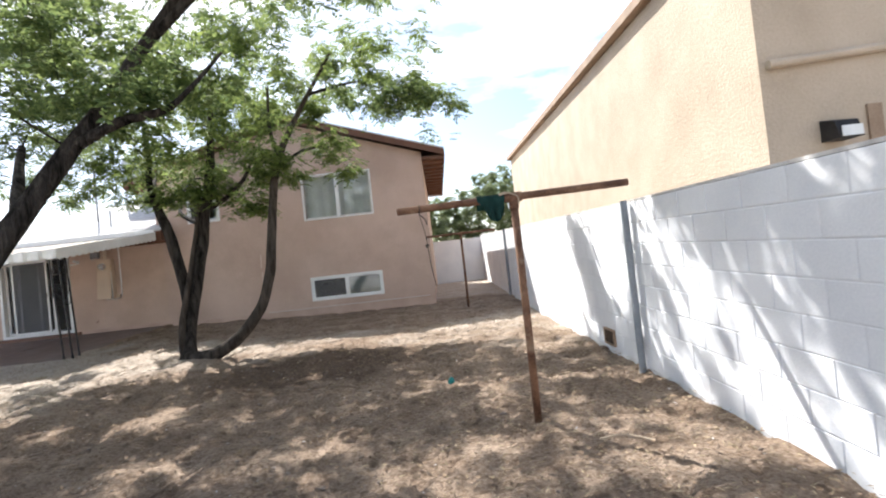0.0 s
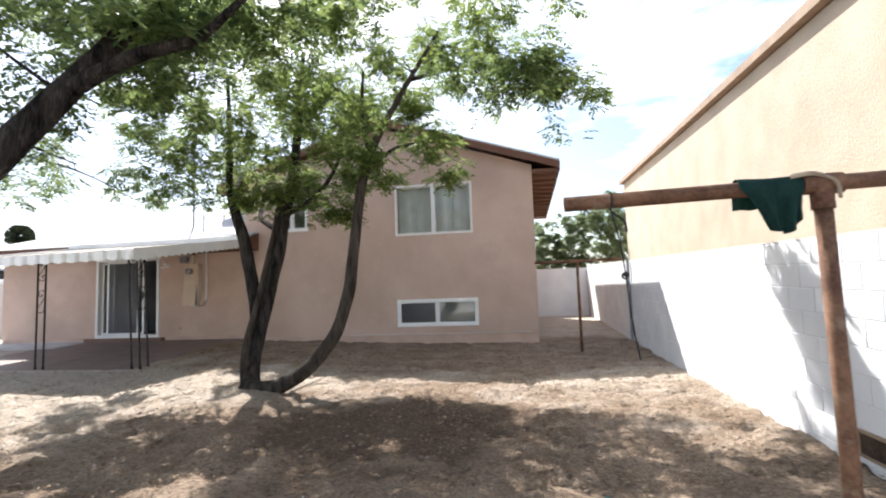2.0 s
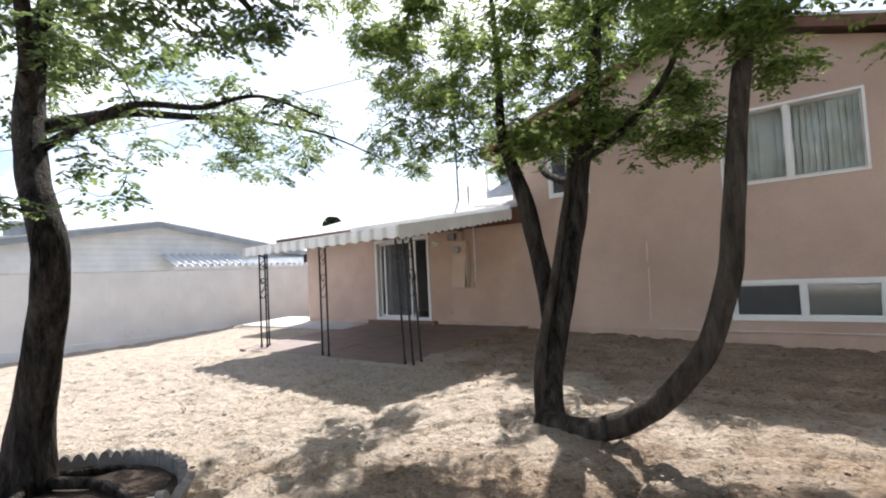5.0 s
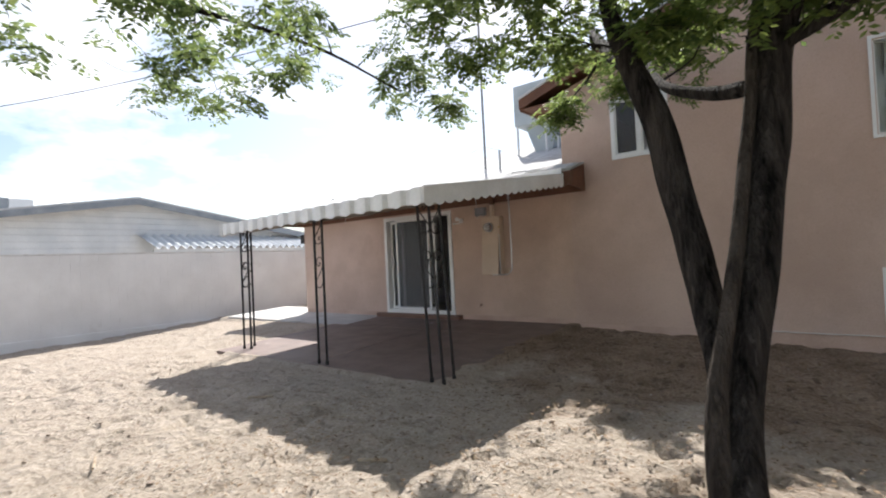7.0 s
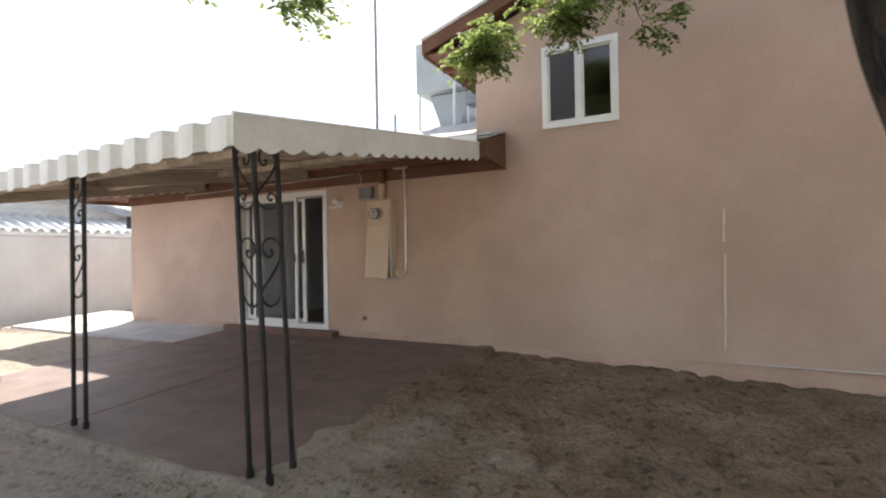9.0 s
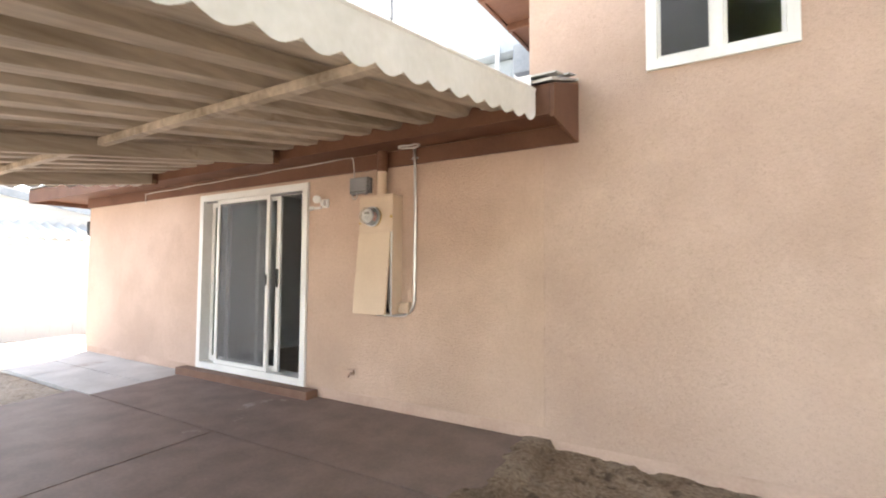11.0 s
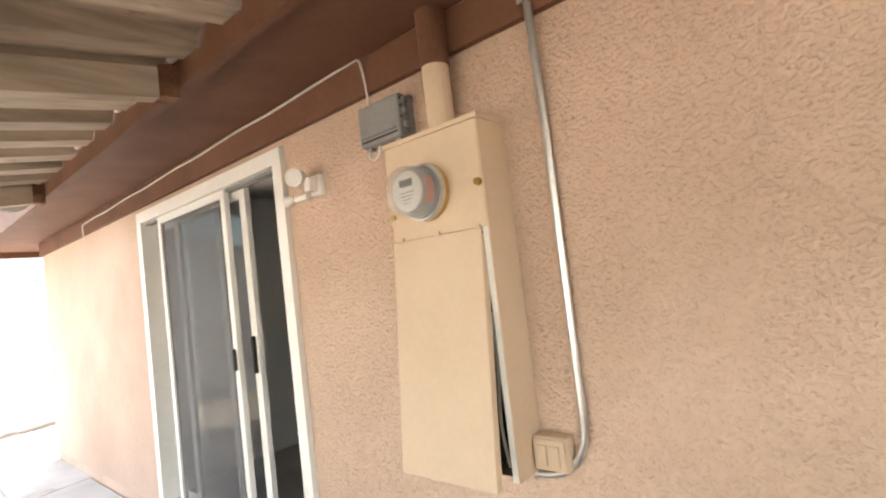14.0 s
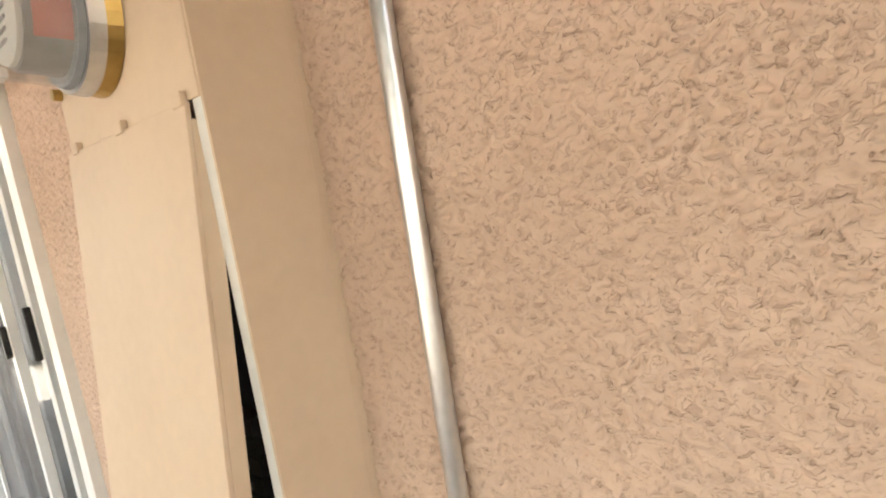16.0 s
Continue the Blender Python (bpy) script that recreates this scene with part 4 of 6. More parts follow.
for x, s in ((CXR + 0.012, 1), (CXL - 0.012, -1)):
    bm = bmesh.new()
    n = 114
    cols = []
    for i in range(n + 1):
        y = c_front(x) - 0.06 + (12.33 - c_front(x) + 0.06) * i / n
        z = c_z(x, max(y, c_front(x)))
        low = z - 0.150 - 0.036 * abs(math.sin(math.pi * i / 6))
        cols.append([bm.verts.new((x, y, z + 0.025)), bm.verts.new((x, y, low)), bm.verts.new((x + 0.004, y, low)), bm.verts.new((x + 0.004, y, z + 0.025))])
    for a, b in zip(cols, cols[1:]):
        for k in range(4):
            bm.faces.new((a[k], b[k], b[(k + 1) % 4], a[(k + 1) % 4]))
    bm.faces.new(cols[0]); bm.faces.new(cols[-1][::-1])
    part("side_fascia", bm, M_CANOPY, canopy)
    bm = bmesh.new()
    tube(bm, [(x, c_front(x) - 0.06, c_z(x, c_front(x)) + 0.025), (x, 12.33, c_z(x, 12.33) + 0.025)], 0.012, 6)
    part("edge_bead", bm, M_CANOPY, canopy)
def sloped_beam(x, y0, y1, w, h, drop):
    bm = bmesh.new()
    vs = []
    for y in (y0, y1):
        z = c_z(x, y) - drop
        vs.append([bm.verts.new(p) for p in ((x - w / 2, y, z), (x + w / 2, y, z), (x + w / 2, y, z - h), (x - w / 2, y, z - h))])
    bm.faces.new(vs[0]); bm.faces.new(vs[1][::-1])
    for i in range(4):
        bm.faces.new((vs[0][i], vs[1][i], vs[1][(i + 1) % 4], vs[0][(i + 1) % 4]))
    return bm
part("flashing", boxes((CXL, CXR, 12.288, 12.296, 2.760, 2.874)), M_CANOPY, canopy)
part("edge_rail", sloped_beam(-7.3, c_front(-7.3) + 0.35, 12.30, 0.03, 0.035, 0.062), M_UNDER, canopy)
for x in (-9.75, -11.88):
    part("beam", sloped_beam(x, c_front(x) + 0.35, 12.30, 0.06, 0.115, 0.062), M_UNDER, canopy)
    part("beam_bracket", boxes((x - 0.045, x + 0.045, 12.30, 12.364, 2.58, 2.70)), M_RUST, canopy, "rusty bracket")
for y, a, b in ((10.87, -12.10, -9.79), (10.87, -9.71, -7.22), (9.42, -12.05, -7.3)):
    zz = c_z(-9.7, y) - 0.062
    h = 0.05 if y > 10 else 0.06
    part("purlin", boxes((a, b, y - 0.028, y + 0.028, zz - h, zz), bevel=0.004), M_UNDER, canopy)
for k in range(9):
    x = -7.6 - k * 0.55 + random.uniform(-0.1, 0.1)
    bm = bmesh.new()
    bmesh.ops.create_icosphere(bm, subdivisions=2, radius=0.022, matrix=Matrix.Translation((x, 12.352, 2.735)) @ Matrix.Diagonal((2.2, 0.7, 0.8, 1)))
    part("caulk", bm, M_CAULK, canopy)

def scroll(c, r, turns, start, ux, sgn=1, n=26, grow=1.0):
    pts = []
    for i in range(n):
        f = i / (n - 1)
        a = start + sgn * turns * 2 * math.pi * f
        q = r * (1 - 0.78 * f)
        pts.append((c[0] + ux[0] * q * math.cos(a), c[1] + ux[1] * q * math.cos(a), c[2] + q * math.sin(a)))
    return pts


def bay_ornament(bm, p, q, zt):
    """Scrollwork in the bay from the middle leg p to the outer leg q: an S scroll above half a heart with a hook."""
    p, q = Vector((*p, 0)), Vector((*q, 0))
    s_curve = ((0.45, -0.095), (0.53, -0.083), (0.50, -0.118), (0.34, -0.122), (0.23, -0.08), (0.36, -0.022), (0.70, -0.016), (0.93, -0.07), (0.80, -0.15), (0.42, -0.24), (0.10, -0.31), (0.09, -0.36), (0.30, -0.402), (0.62, -0.408), (0.88, -0.37), (0.86, -0.32), (0.66, -0.30), (0.52, -0.33), (0.62, -0.352), (0.70, -0.335))
    heart = ((0.50, -0.685), (0.57, -0.67), (0.60, -0.70), (0.42, -0.722), (0.20, -0.685), (0.22, -0.635), (0.45, -0.598), (0.75, -0.605), (0.95, -0.66), (0.90, -0.73), (0.55, -0.83), (0.18, -0.905), (0.07, -0.95), (0.14, -1.0), (0.40, -1.03), (0.70, -1.01), (0.86, -0.965))
    for curve in (s_curve, heart):
        pts = [(p + (q - p) * u) + Vector((0, 0, zt + z)) for u, z in curve]
        tube(bm, smooth_path([tuple(v) for v in pts], 4), 0.0072, 6)


def iron_column(legs, bays, label, lean=(0.0, 0.0)):
    at = (legs[0][0], legs[0][1], SZ)
    ob = thing("porch_column", at, label, "column", group="porch columns")
    for x, y in legs:
        zt = c_z(x, y) - 0.06
        part("leg", tubes(([(x, y, SZ - 0.01), (x + lean[0], y + lean[1], zt)], 0.0175), seg=10), M_IRON, ob)
        part("foot", tubes(([(x, y, SZ - 0.005), (x, y, SZ + 0.055)], 0.025), seg=10), M_IRON, ob)
    for i, j in bays:
        bm = bmesh.new()
        bay_ornament(bm, legs[i], legs[j], 2.22)
        for v in bm.verts:
            v.co += Vector((*lean, 0)) * (v.co.z - SZ) / 2.1
        part("scrollwork", bm, M_IRON, ob)
    return ob

iron_column([(-7.46, 9.27), (-7.27, 9.25), (-7.285, 9.46)], [(1, 0), (1, 2)], "black wrought iron corner column with scrollwork", (-0.14, 0.03))
iron_column([(-9.61, 9.33), (-9.43, 9.33)], [(0, 1)], "flat black wrought iron column with scrollwork")
iron_column([(-11.93, 9.50), (-11.76, 9.53), (-11.96, 9.71)], [(0, 1), (0, 2)], "black wrought iron corner column with scrollwork")


# ---- lace stucco beside the patio door, where its ridges show ----
def stucco_coat(x0, x1, z0, z1, step, ends=(True, True)):
    """Knocked-down plaster: flattened lumps of two heights with crooked pits between them, lower towards its far end."""
    nx, nz = int((x1 - x0) / step), int((z1 - z0) / step)
    V = []
    for j in range(nz + 1):
        z = z0 + (z1 - z0) * j / nz
        for i in range(nx + 1):
            x = x0 + (x1 - x0) * i / nx
            wx, wz = noise.noise(Vector((x * 34, z * 34, 3.0))), noise.noise(Vector((x * 34 + 7, z * 34 + 3, 4.0)))
            n = noise.noise(Vector((x * 88 + wx, z * 116 + wz, 0.0))) + 0.45 * noise.noise(Vector((x * 185, z * 215, 5.0)))
            m = noise.noise(Vector((x * 30, z * 38, 1.0)))
            fade = sstep(-7.32, -8.0, x)
            h = fade * (sstep(-0.30 + 0.12 * m, -0.17 + 0.12 * m, n) * 0.0044 + sstep(0.06, 0.16, n + 0.3 * m) * 0.0015 + 0.0008 * m)
            edge = j in (0, nz) or i == 0 and ends[0] or i == nx and ends[1]
            V.append((x, F + 0.001 if edge else F - 0.0016 - h, z))
    faces = [(j * (nx + 1) + i, j * (nx + 1) + i + 1, (j + 1) * (nx + 1) + i + 1, (j + 1) * (nx + 1) + i) for j in range(nz) for i in range(nx)]
    me = bpy.data.meshes.new("stucco_coat")
    me.from_pydata(V, [], faces)
    return part_mesh("stucco_coat", me, M_COAT, house, "rough knocked-down tan stucco", smooth=True)

stucco_coat(-9.86, -8.85, 0.41, 2.54, 0.0045, (True, False))
stucco_coat(-8.85, -7.30, 0.41, 2.54, 0.0030, (False, True))


# ---- trees ----
def leaf_cloud(name, sprays, leaf_len, per_spray, leaflets, mat_leaf, parent, seed, droop=0.5):
    """Compound leaves hung on spray points: each leaf a rachis with paired small leaflets."""
    rng = np.random.default_rng(seed)
    V, T = [], []
    n_leaf = len(sprays) * per_spray
    base = np.repeat(np.array(sprays), per_spray, axis=0) + rng.normal(0, 0.05, (n_leaf, 3))
    az = rng.uniform(0, 2 * np.pi, n_leaf)
    d = np.stack([np.cos(az), np.sin(az), rng.uniform(-1.0, 0.35, n_leaf) * droop], 1)
    d /= np.linalg.norm(d, axis=1)[:, None]
    side = np.cross(d, [0, 0, 1.0])
    side /= np.linalg.norm(side, axis=1)[:, None]
    up = np.cross(side, d)
    length = rng.uniform(0.13, 0.24, n_leaf)
    k = leaflets
    for j in range(k):
        f = 0.25 + 0.75 * j / (k - 1)
        s = 1 if j % 2 else -1
        root = base + d * (length * f)[:, None] - np.array([0, 0, 1.0]) * (0.05 * f * f)
        ax = side * s * rng.uniform(0.75, 1.0, (n_leaf, 1)) + d * rng.uniform(0.2, 0.7, (n_leaf, 1)) - np.array([0, 0, 1.0]) * rng.uniform(0.0, 0.5, (n_leaf, 1))
        ax /= np.linalg.norm(ax, axis=1)[:, None]
        nrm = up + rng.normal(0, 0.35, (n_leaf, 3))
        wv = np.cross(ax, nrm)
        wv /= np.linalg.norm(wv, axis=1)[:, None]
        L = leaf_len * rng.uniform(0.7, 1.2, (n_leaf, 1))
        W = L * 0.24
        V.append(np.stack([root, root + ax * L * 0.5 + wv * W, root + ax * L, root + ax * L * 0.5 - wv * W], 1))
    V = np.concatenate(V, 0)
    m = len(V)
    verts = V.reshape(-1, 3)
    me = bpy.data.meshes.new(name)
    me.vertices.add(m * 4)
    me.vertices.foreach_set("co", verts.astype(np.float32).ravel())
    me.loops.add(m * 4)
    me.loops.foreach_set("vertex_index", np.arange(m * 4, dtype=np.int32))
    me.polygons.add(m)
    me.polygons.foreach_set("loop_start", np.arange(0, m * 4, 4, dtype=np.int32))
    me.update(calc_edges=True)
    me.validate()
    return tagged(part_mesh(name, me, mat_leaf, parent), kind="stuff")


def crown_points(blobs, seed):
    rng = np.random.default_rng(seed)
    out = []
    for cx, cy, cz, rx, ry, rz, n in blobs:
        c = 0
        while c < n:
            p = rng.uniform(-1, 1, 3)
            q = np.linalg.norm(p)
            if q > 1:
                continue
            w = np.array([cx + p[0] * rx, cy + p[1] * ry, cz + p[2] * rz])
            if noise.noise(Vector(w * 2.0)) < -0.02 + 0.24 * q:
                c += 0.22
                continue
            out.append(w)
            c += 1
    return out


def grow(limbs, points, seed):
    """Twigs from each crown point down to the nearest limb or twig, thinner outwards."""
    rng = np.random.default_rng(seed)
    nodes = [np.array(p[:3], float) for limb in limbs for p in limb]
    radius = [float(p[3]) for limb in limbs for p in limb]
    pts = sorted(points, key=lambda p: min(np.linalg.norm(p - n) for n in nodes))
    arr = np.array(nodes)
    rad = np.array(radius)
    twigs = []
    for p in pts:
        d = np.linalg.norm(arr - p, axis=1) + 0.5 * np.maximum(0, arr[:, 2] - p[2])
        i = int(np.argmin(d))
        a = arr[i]
        L = np.linalg.norm(p - a)
        mid = (a + p) / 2 + rng.normal(0, 0.07 * L + 0.01, 3) + np.array([0, 0, 0.08 * L])
        path = smooth_path([a, mid, p], 3)
        r0 = min(rad[i] * 0.6, 0.006 + 0.012 * L)
        rr = [max(0.0025, r0 * (1 - 0.75 * k / (len(path) - 1))) for k in range(len(path))]
        twigs.append((path, rr))
        arr = np.vstack([arr, path[2:][::2], [p]])
        rad = np.concatenate([rad, rr[2:][::2], [rr[-1]]])
    return twigs


def tree(name, label, base, limbs, blobs, seed, leaf, mat_leaf, per_spray=5, leaflets=12, bark=None):
    ob = thing(name, base, label, "tree")
    bark = bark or [M_BARK] * len(limbs)
    paths = []
    for k, limb in enumerate(limbs):
        path = smooth_path(limb, 7)
        bm = bmesh.new()
        tube(bm, [p[:3] for p in path], [p[3] for p in path], 16, wobble=0.13)
        part("trunk" if k == 0 else "limb", bm, bark[k], ob, smooth=True)
        paths.append(path)
    pts = crown_points(blobs, seed)
    twigs = grow(paths, pts, seed + 1)
    bm = bmesh.new()
    for path, rr in twigs:
        tube(bm, path, rr, 5, caps=False)
    tagged(part("twigwork", bm, M_BARK, ob), kind="stuff")
    rng = np.random.default_rng(seed + 2)
    sprays = []
    for path, rr in twigs:
        sprays.append(path[-1])
        if rng.random() < 0.6:
            sprays.append(path[-2])
    leaf_cloud("crown", sprays, leaf, per_spray, leaflets, mat_leaf, ob, seed + 3)
    return ob


# tree with a forked trunk and one stem that swings out low and curves up
TREE_A = [
    [(-4.20, 7.72, -0.05, 0.20), (-4.19, 7.77, 0.25, 0.115), (-4.185, 7.85, 0.5, 0.090), (-4.17, 7.96, 0.8, 0.088), (-4.125, 8.06, 1.2, 0.092), (-4.083, 8.175, 1.65, 0.101), (-4.045, 8.315, 2.1, 0.106), (-4.0, 8.385, 2.6, 0.102), (-3.87, 8.43, 3.2, 0.085), (-3.75, 8.4, 4.1, 0.055), (-3.6, 8.3, 5.2, 0.03)],
    [(-4.22, 7.76, 0.2, 0.105), (-4.24, 7.89, 0.5, 0.086), (-4.29, 8.05, 0.8, 0.088), (-4.365, 8.19, 1.1, 0.092), (-4.43, 8.24, 1.4, 0.092), (-4.50, 8.27, 1.7, 0.094), (-4.56, 8.27, 2.0, 0.096), (-4.63, 8.25, 2.35, 0.090), (-4.76, 8.26, 2.7, 0.076), (-4.92, 8.35, 3.2, 0.058), (-5.0, 8.5, 3.9, 0.045), (-5.05, 8.5, 5.0, 0.022)],
    [(-4.18, 7.68, 0.10, 0.11), (-3.88, 7.60, 0.08, 0.115), (-3.50, 7.52, 0.20, 0.100), (-3.10, 7.44, 0.46, 0.090), (-2.78, 7.42, 0.85, 0.084), (-2.60, 7.42, 1.35, 0.080), (-2.52, 7.46, 1.95, 0.074), (-2.46, 7.55, 2.6, 0.067), (-2.36, 7.65, 3.2, 0.06), (-2.10, 7.70, 3.75, 0.048), (-1.75, 7.7, 4.3, 0.036), (-1.3, 7.6, 4.9, 0.022)],
    [(-4.25, 7.70, 0.12, 0.075), (-4.285, 7.75, 0.45, 0.060), (-4.285, 7.84, 0.8, 0.050), (-4.24, 7.92, 1.1, 0.043), (-4.20, 8.00, 1.4, 0.039), (-4.17, 8.08, 1.7, 0.037), (-4.145, 8.17, 2.0, 0.036), (-4.115, 8.26, 2.3, 0.034), (-4.09, 8.35, 2.7, 0.034), (-4.04, 8.42, 3.1, 0.02)],
    [(-4.74, 8.26, 2.65, 0.055), (-5.05, 8.7, 3.0, 0.046), (-5.5, 9.6, 3.6, 0.036), (-5.9, 10.6, 4.0, 0.026), (-6.2, 11.4, 3.95, 0.018), (-6.7, 11.7, 3.7, 0.010)],
    [(-3.95, 8.32, 2.62, 0.055), (-3.6, 8.5, 2.85, 0.045), (-3.1, 8.1, 3.1, 0.03), (-2.8, 7.9, 3.5, 0.02)],
    [(-3.99, 8.28, 2.40, 0.055), (-4.35, 8.62, 2.50, 0.048), (-4.75, 9.0, 2.75, 0.036), (-5.1, 9.9, 3.3, 0.028), (-5.3, 11.0, 3.8, 0.020), (-5.4, 11.8, 3.8, 0.010)],
    [(-2.34, 7.66, 3.25, 0.035), (-2.45, 7.7, 3.8, 0.028), (-2.42, 7.7, 4.5, 0.018)],
    [(-1.75, 7.7, 4.3, 0.030), (-1.0, 7.9, 4.5, 0.022), (-0.45, 8.05, 4.5, 0.012)],
    [(-2.40, 7.62, 3.05, 0.03), (-1.95, 7.7, 3.35, 0.024), (-1.45, 7.75, 3.4, 0.015)],
]
# the highest clumps lie out of view, added for the shade they cast
BLOBS_A = [
    (-4.4, 8.1, 3.5, 1.5, 1.2, 0.75, 140), (-3.3, 7.7, 4.5, 1.5, 1.4, 1.0, 190), (-2.0, 7.8, 3.3, 1.15, 1.0, 0.45, 105),
    (-5.4, 8.2, 3.6, 1.1, 1.0, 0.7, 105), (-1.6, 7.5, 4.9, 1.3, 1.3, 0.8, 65), (-4.5, 7.4, 5.3, 1.9, 1.6, 0.9, 180),
    (-0.3, 7.0, 4.6, 0.8, 0.8, 0.5, 40), (-0.5, 8.0, 4.3, 0.75, 0.5, 0.45, 50), (0.1, 8.15, 4.1, 0.6, 0.45, 0.4, 40), (-6.2, 8.0, 4.9, 1.2, 1.0, 0.5, 80), (-1.5, 9.3, 5.4, 1.4, 1.2, 0.5, 110), (-3.0, 9.8, 4.95, 1.4, 0.9, 0.55, 200), (-4.6, 9.7, 5.1, 1.1, 0.8, 0.5, 40), (-3.9, 8.2, 2.95, 0.9, 0.5, 0.4, 40), (-2.95, 8.0, 2.62, 0.45, 0.35, 0.26, 34), (-1.7, 7.8, 3.0, 0.6, 0.45, 0.25, 36), (-4.8, 8.2, 3.0, 0.5, 0.4, 0.35, 18),
    (-6.5, 11.65, 3.85, 0.7, 0.42, 0.46, 26), (-5.4, 11.85, 3.84, 0.95, 0.42, 0.44, 76), (-6.9, 11.6, 3.60, 0.32, 0.25, 0.28, 22), (-5.9, 10.6, 4.2, 0.8, 0.7, 0.4, 28), (0.45, 8.0, 3.75, 0.5, 0.4, 0.40, 15), (0.62, 7.6, 3.95, 0.35, 0.3, 0.28, 8), (0.1, 6.9, 3.95, 0.45, 0.35, 0.3, 12), (-3.5, 9.3, 5.2, 1.2, 1.0, 0.5, 70), (-4.0, 10.2, 4.9, 1.1, 0.8, 0.5, 120), (-5.0, 9.9, 4.9, 0.9, 0.8, 0.5, 28), (-5.6, 7.6, 5.2, 1.2, 1.0, 0.5, 110), (-6.7, 8.9, 4.7, 1.1, 1.0, 0.5, 170), (-3.5, 8.9, 3.0, 0.6, 0.5, 0.4, 48), (-3.2, 9.1, 3.3, 0.6, 0.5, 0.35, 40), (-2.6, 7.4, 5.7, 1.6, 1.5, 0.6, 35),
]
tree("shade_tree", "leafy shade tree with forked trunk and one curved stem", (-4.18, 7.72, 0.05), TREE_A, BLOBS_A, 11, 0.061, M_LEAF,
     bark=[M_BARK, M_BARK, M_BARK_PALE, M_BARK_PALE, M_BARK, M_BARK, M_BARK, M_BARK, M_BARK, M_BARK])

TREE_B = [
    [(-6.85, 4.42, -0.05, 0.28), (-6.82, 4.44, 0.15, 0.19), (-6.80, 4.46, 0.5, 0.155), (-6.62, 4.50, 1.1, 0.128), (-6.42, 4.50, 1.65, 0.118), (-6.43, 4.49, 1.92, 0.115), (-6.66, 4.46, 2.33, 0.108), (-6.95, 4.49, 2.85, 0.11), (-7.10, 4.55, 3.4, 0.09), (-7.1, 4.7, 4.3, 0.05)],
    [(-6.80, 4.48, 2.60, 0.042), (-6.45, 5.0, 3.0, 0.032), (-6.2, 5.5, 3.05, 0.024), (-6.1, 6.0, 3.25, 0.017), (-5.95, 6.6, 3.15, 0.009)],
    [(-6.93, 4.50, 2.82, 0.06), (-7.1, 5.2, 3.15, 0.045), (-7.4, 5.9, 3.35, 0.036), (-7.6, 6.8, 3.55, 0.024), (-7.5, 7.9, 3.55, 0.016), (-7.4, 8.9, 3.35, 0.009)],
    [(-6.96, 4.50, 2.9, 0.06), (-6.2, 4.3, 3.5, 0.045), (-5.6, 4.1, 4.1, 0.03), (-5.1, 4.0, 4.5, 0.018)],
]
# holds an unseen high clump, added to shade the ground
BLOBS_B = [
    (-6.9, 4.9, 3.45, 1.2, 1.1, 0.6, 75), (-6.3, 6.2, 3.25, 1.0, 0.8, 0.35, 38), (-7.2, 4.6, 4.4, 1.7, 1.5, 0.8, 120), (-7.35, 9.1, 3.62, 0.5, 0.45, 0.75, 32), (-7.9, 8.2, 3.75, 0.9, 0.5, 0.55, 18), (-5.0, 5.6, 5.0, 1.6, 1.4, 0.5, 90),
    (-7.7, 6.1, 3.35, 1.0, 0.9, 0.4, 36), (-5.5, 4.3, 4.4, 1.0, 0.9, 0.6, 110), (-7.1, 6.9, 3.1, 0.7, 0.5, 0.35, 18), (-8.3, 7.6, 3.15, 0.5, 0.5, 0.3, 8), (-8.6, 6.9, 3.2, 0.4, 0.4, 0.3, 7), (-7.2, 9.6, 3.35, 0.25, 0.25, 0.3, 10), (-6.05, 4.6, 2.4, 0.35, 0.3, 0.3, 13), (-6.35, 4.05, 2.2, 0.4, 0.3, 0.28, 12),
]
tree("planter_tree", "dark-barked leafy tree standing in a round planter ring", (-6.82, 4.43, 0.0), TREE_B, BLOBS_B, 31, 0.061, M_LEAF_DARK)

TREE_C = [
    [(-4.25, 2.25, -0.05, 0.21), (-4.10, 2.38, 0.25, 0.165), (-3.75, 2.62, 0.7, 0.145), (-3.45, 2.82, 1.1, 0.112), (-3.22, 2.98, 1.50, 0.092), (-3.03, 3.17, 1.92, 0.082), (-2.84, 3.38, 2.36, 0.073), (-2.66, 3.6, 2.80, 0.062), (-2.48, 3.8, 3.24, 0.056), (-2.2, 4.0, 3.8, 0.055), (-1.8, 4.1, 4.4, 0.03)],
    [(-2.78, 3.46, 2.52, 0.050), (-2.38, 3.52, 2.72, 0.040), (-2.02, 3.55, 2.79, 0.031), (-1.80, 3.56, 2.95, 0.022), (-1.55, 3.7, 3.3, 0.012)],
    [(-3.03, 3.17, 1.92, 0.055), (-3.45, 3.75, 2.5, 0.04), (-3.9, 4.35, 2.85, 0.03), (-4.4, 4.9, 3.0, 0.016)],
    [(-2.3, 3.95, 3.6, 0.045), (-1.4, 3.9, 4.3, 0.035), (-0.4, 3.7, 4.7, 0.025), (0.7, 3.3, 4.9, 0.014)],
]
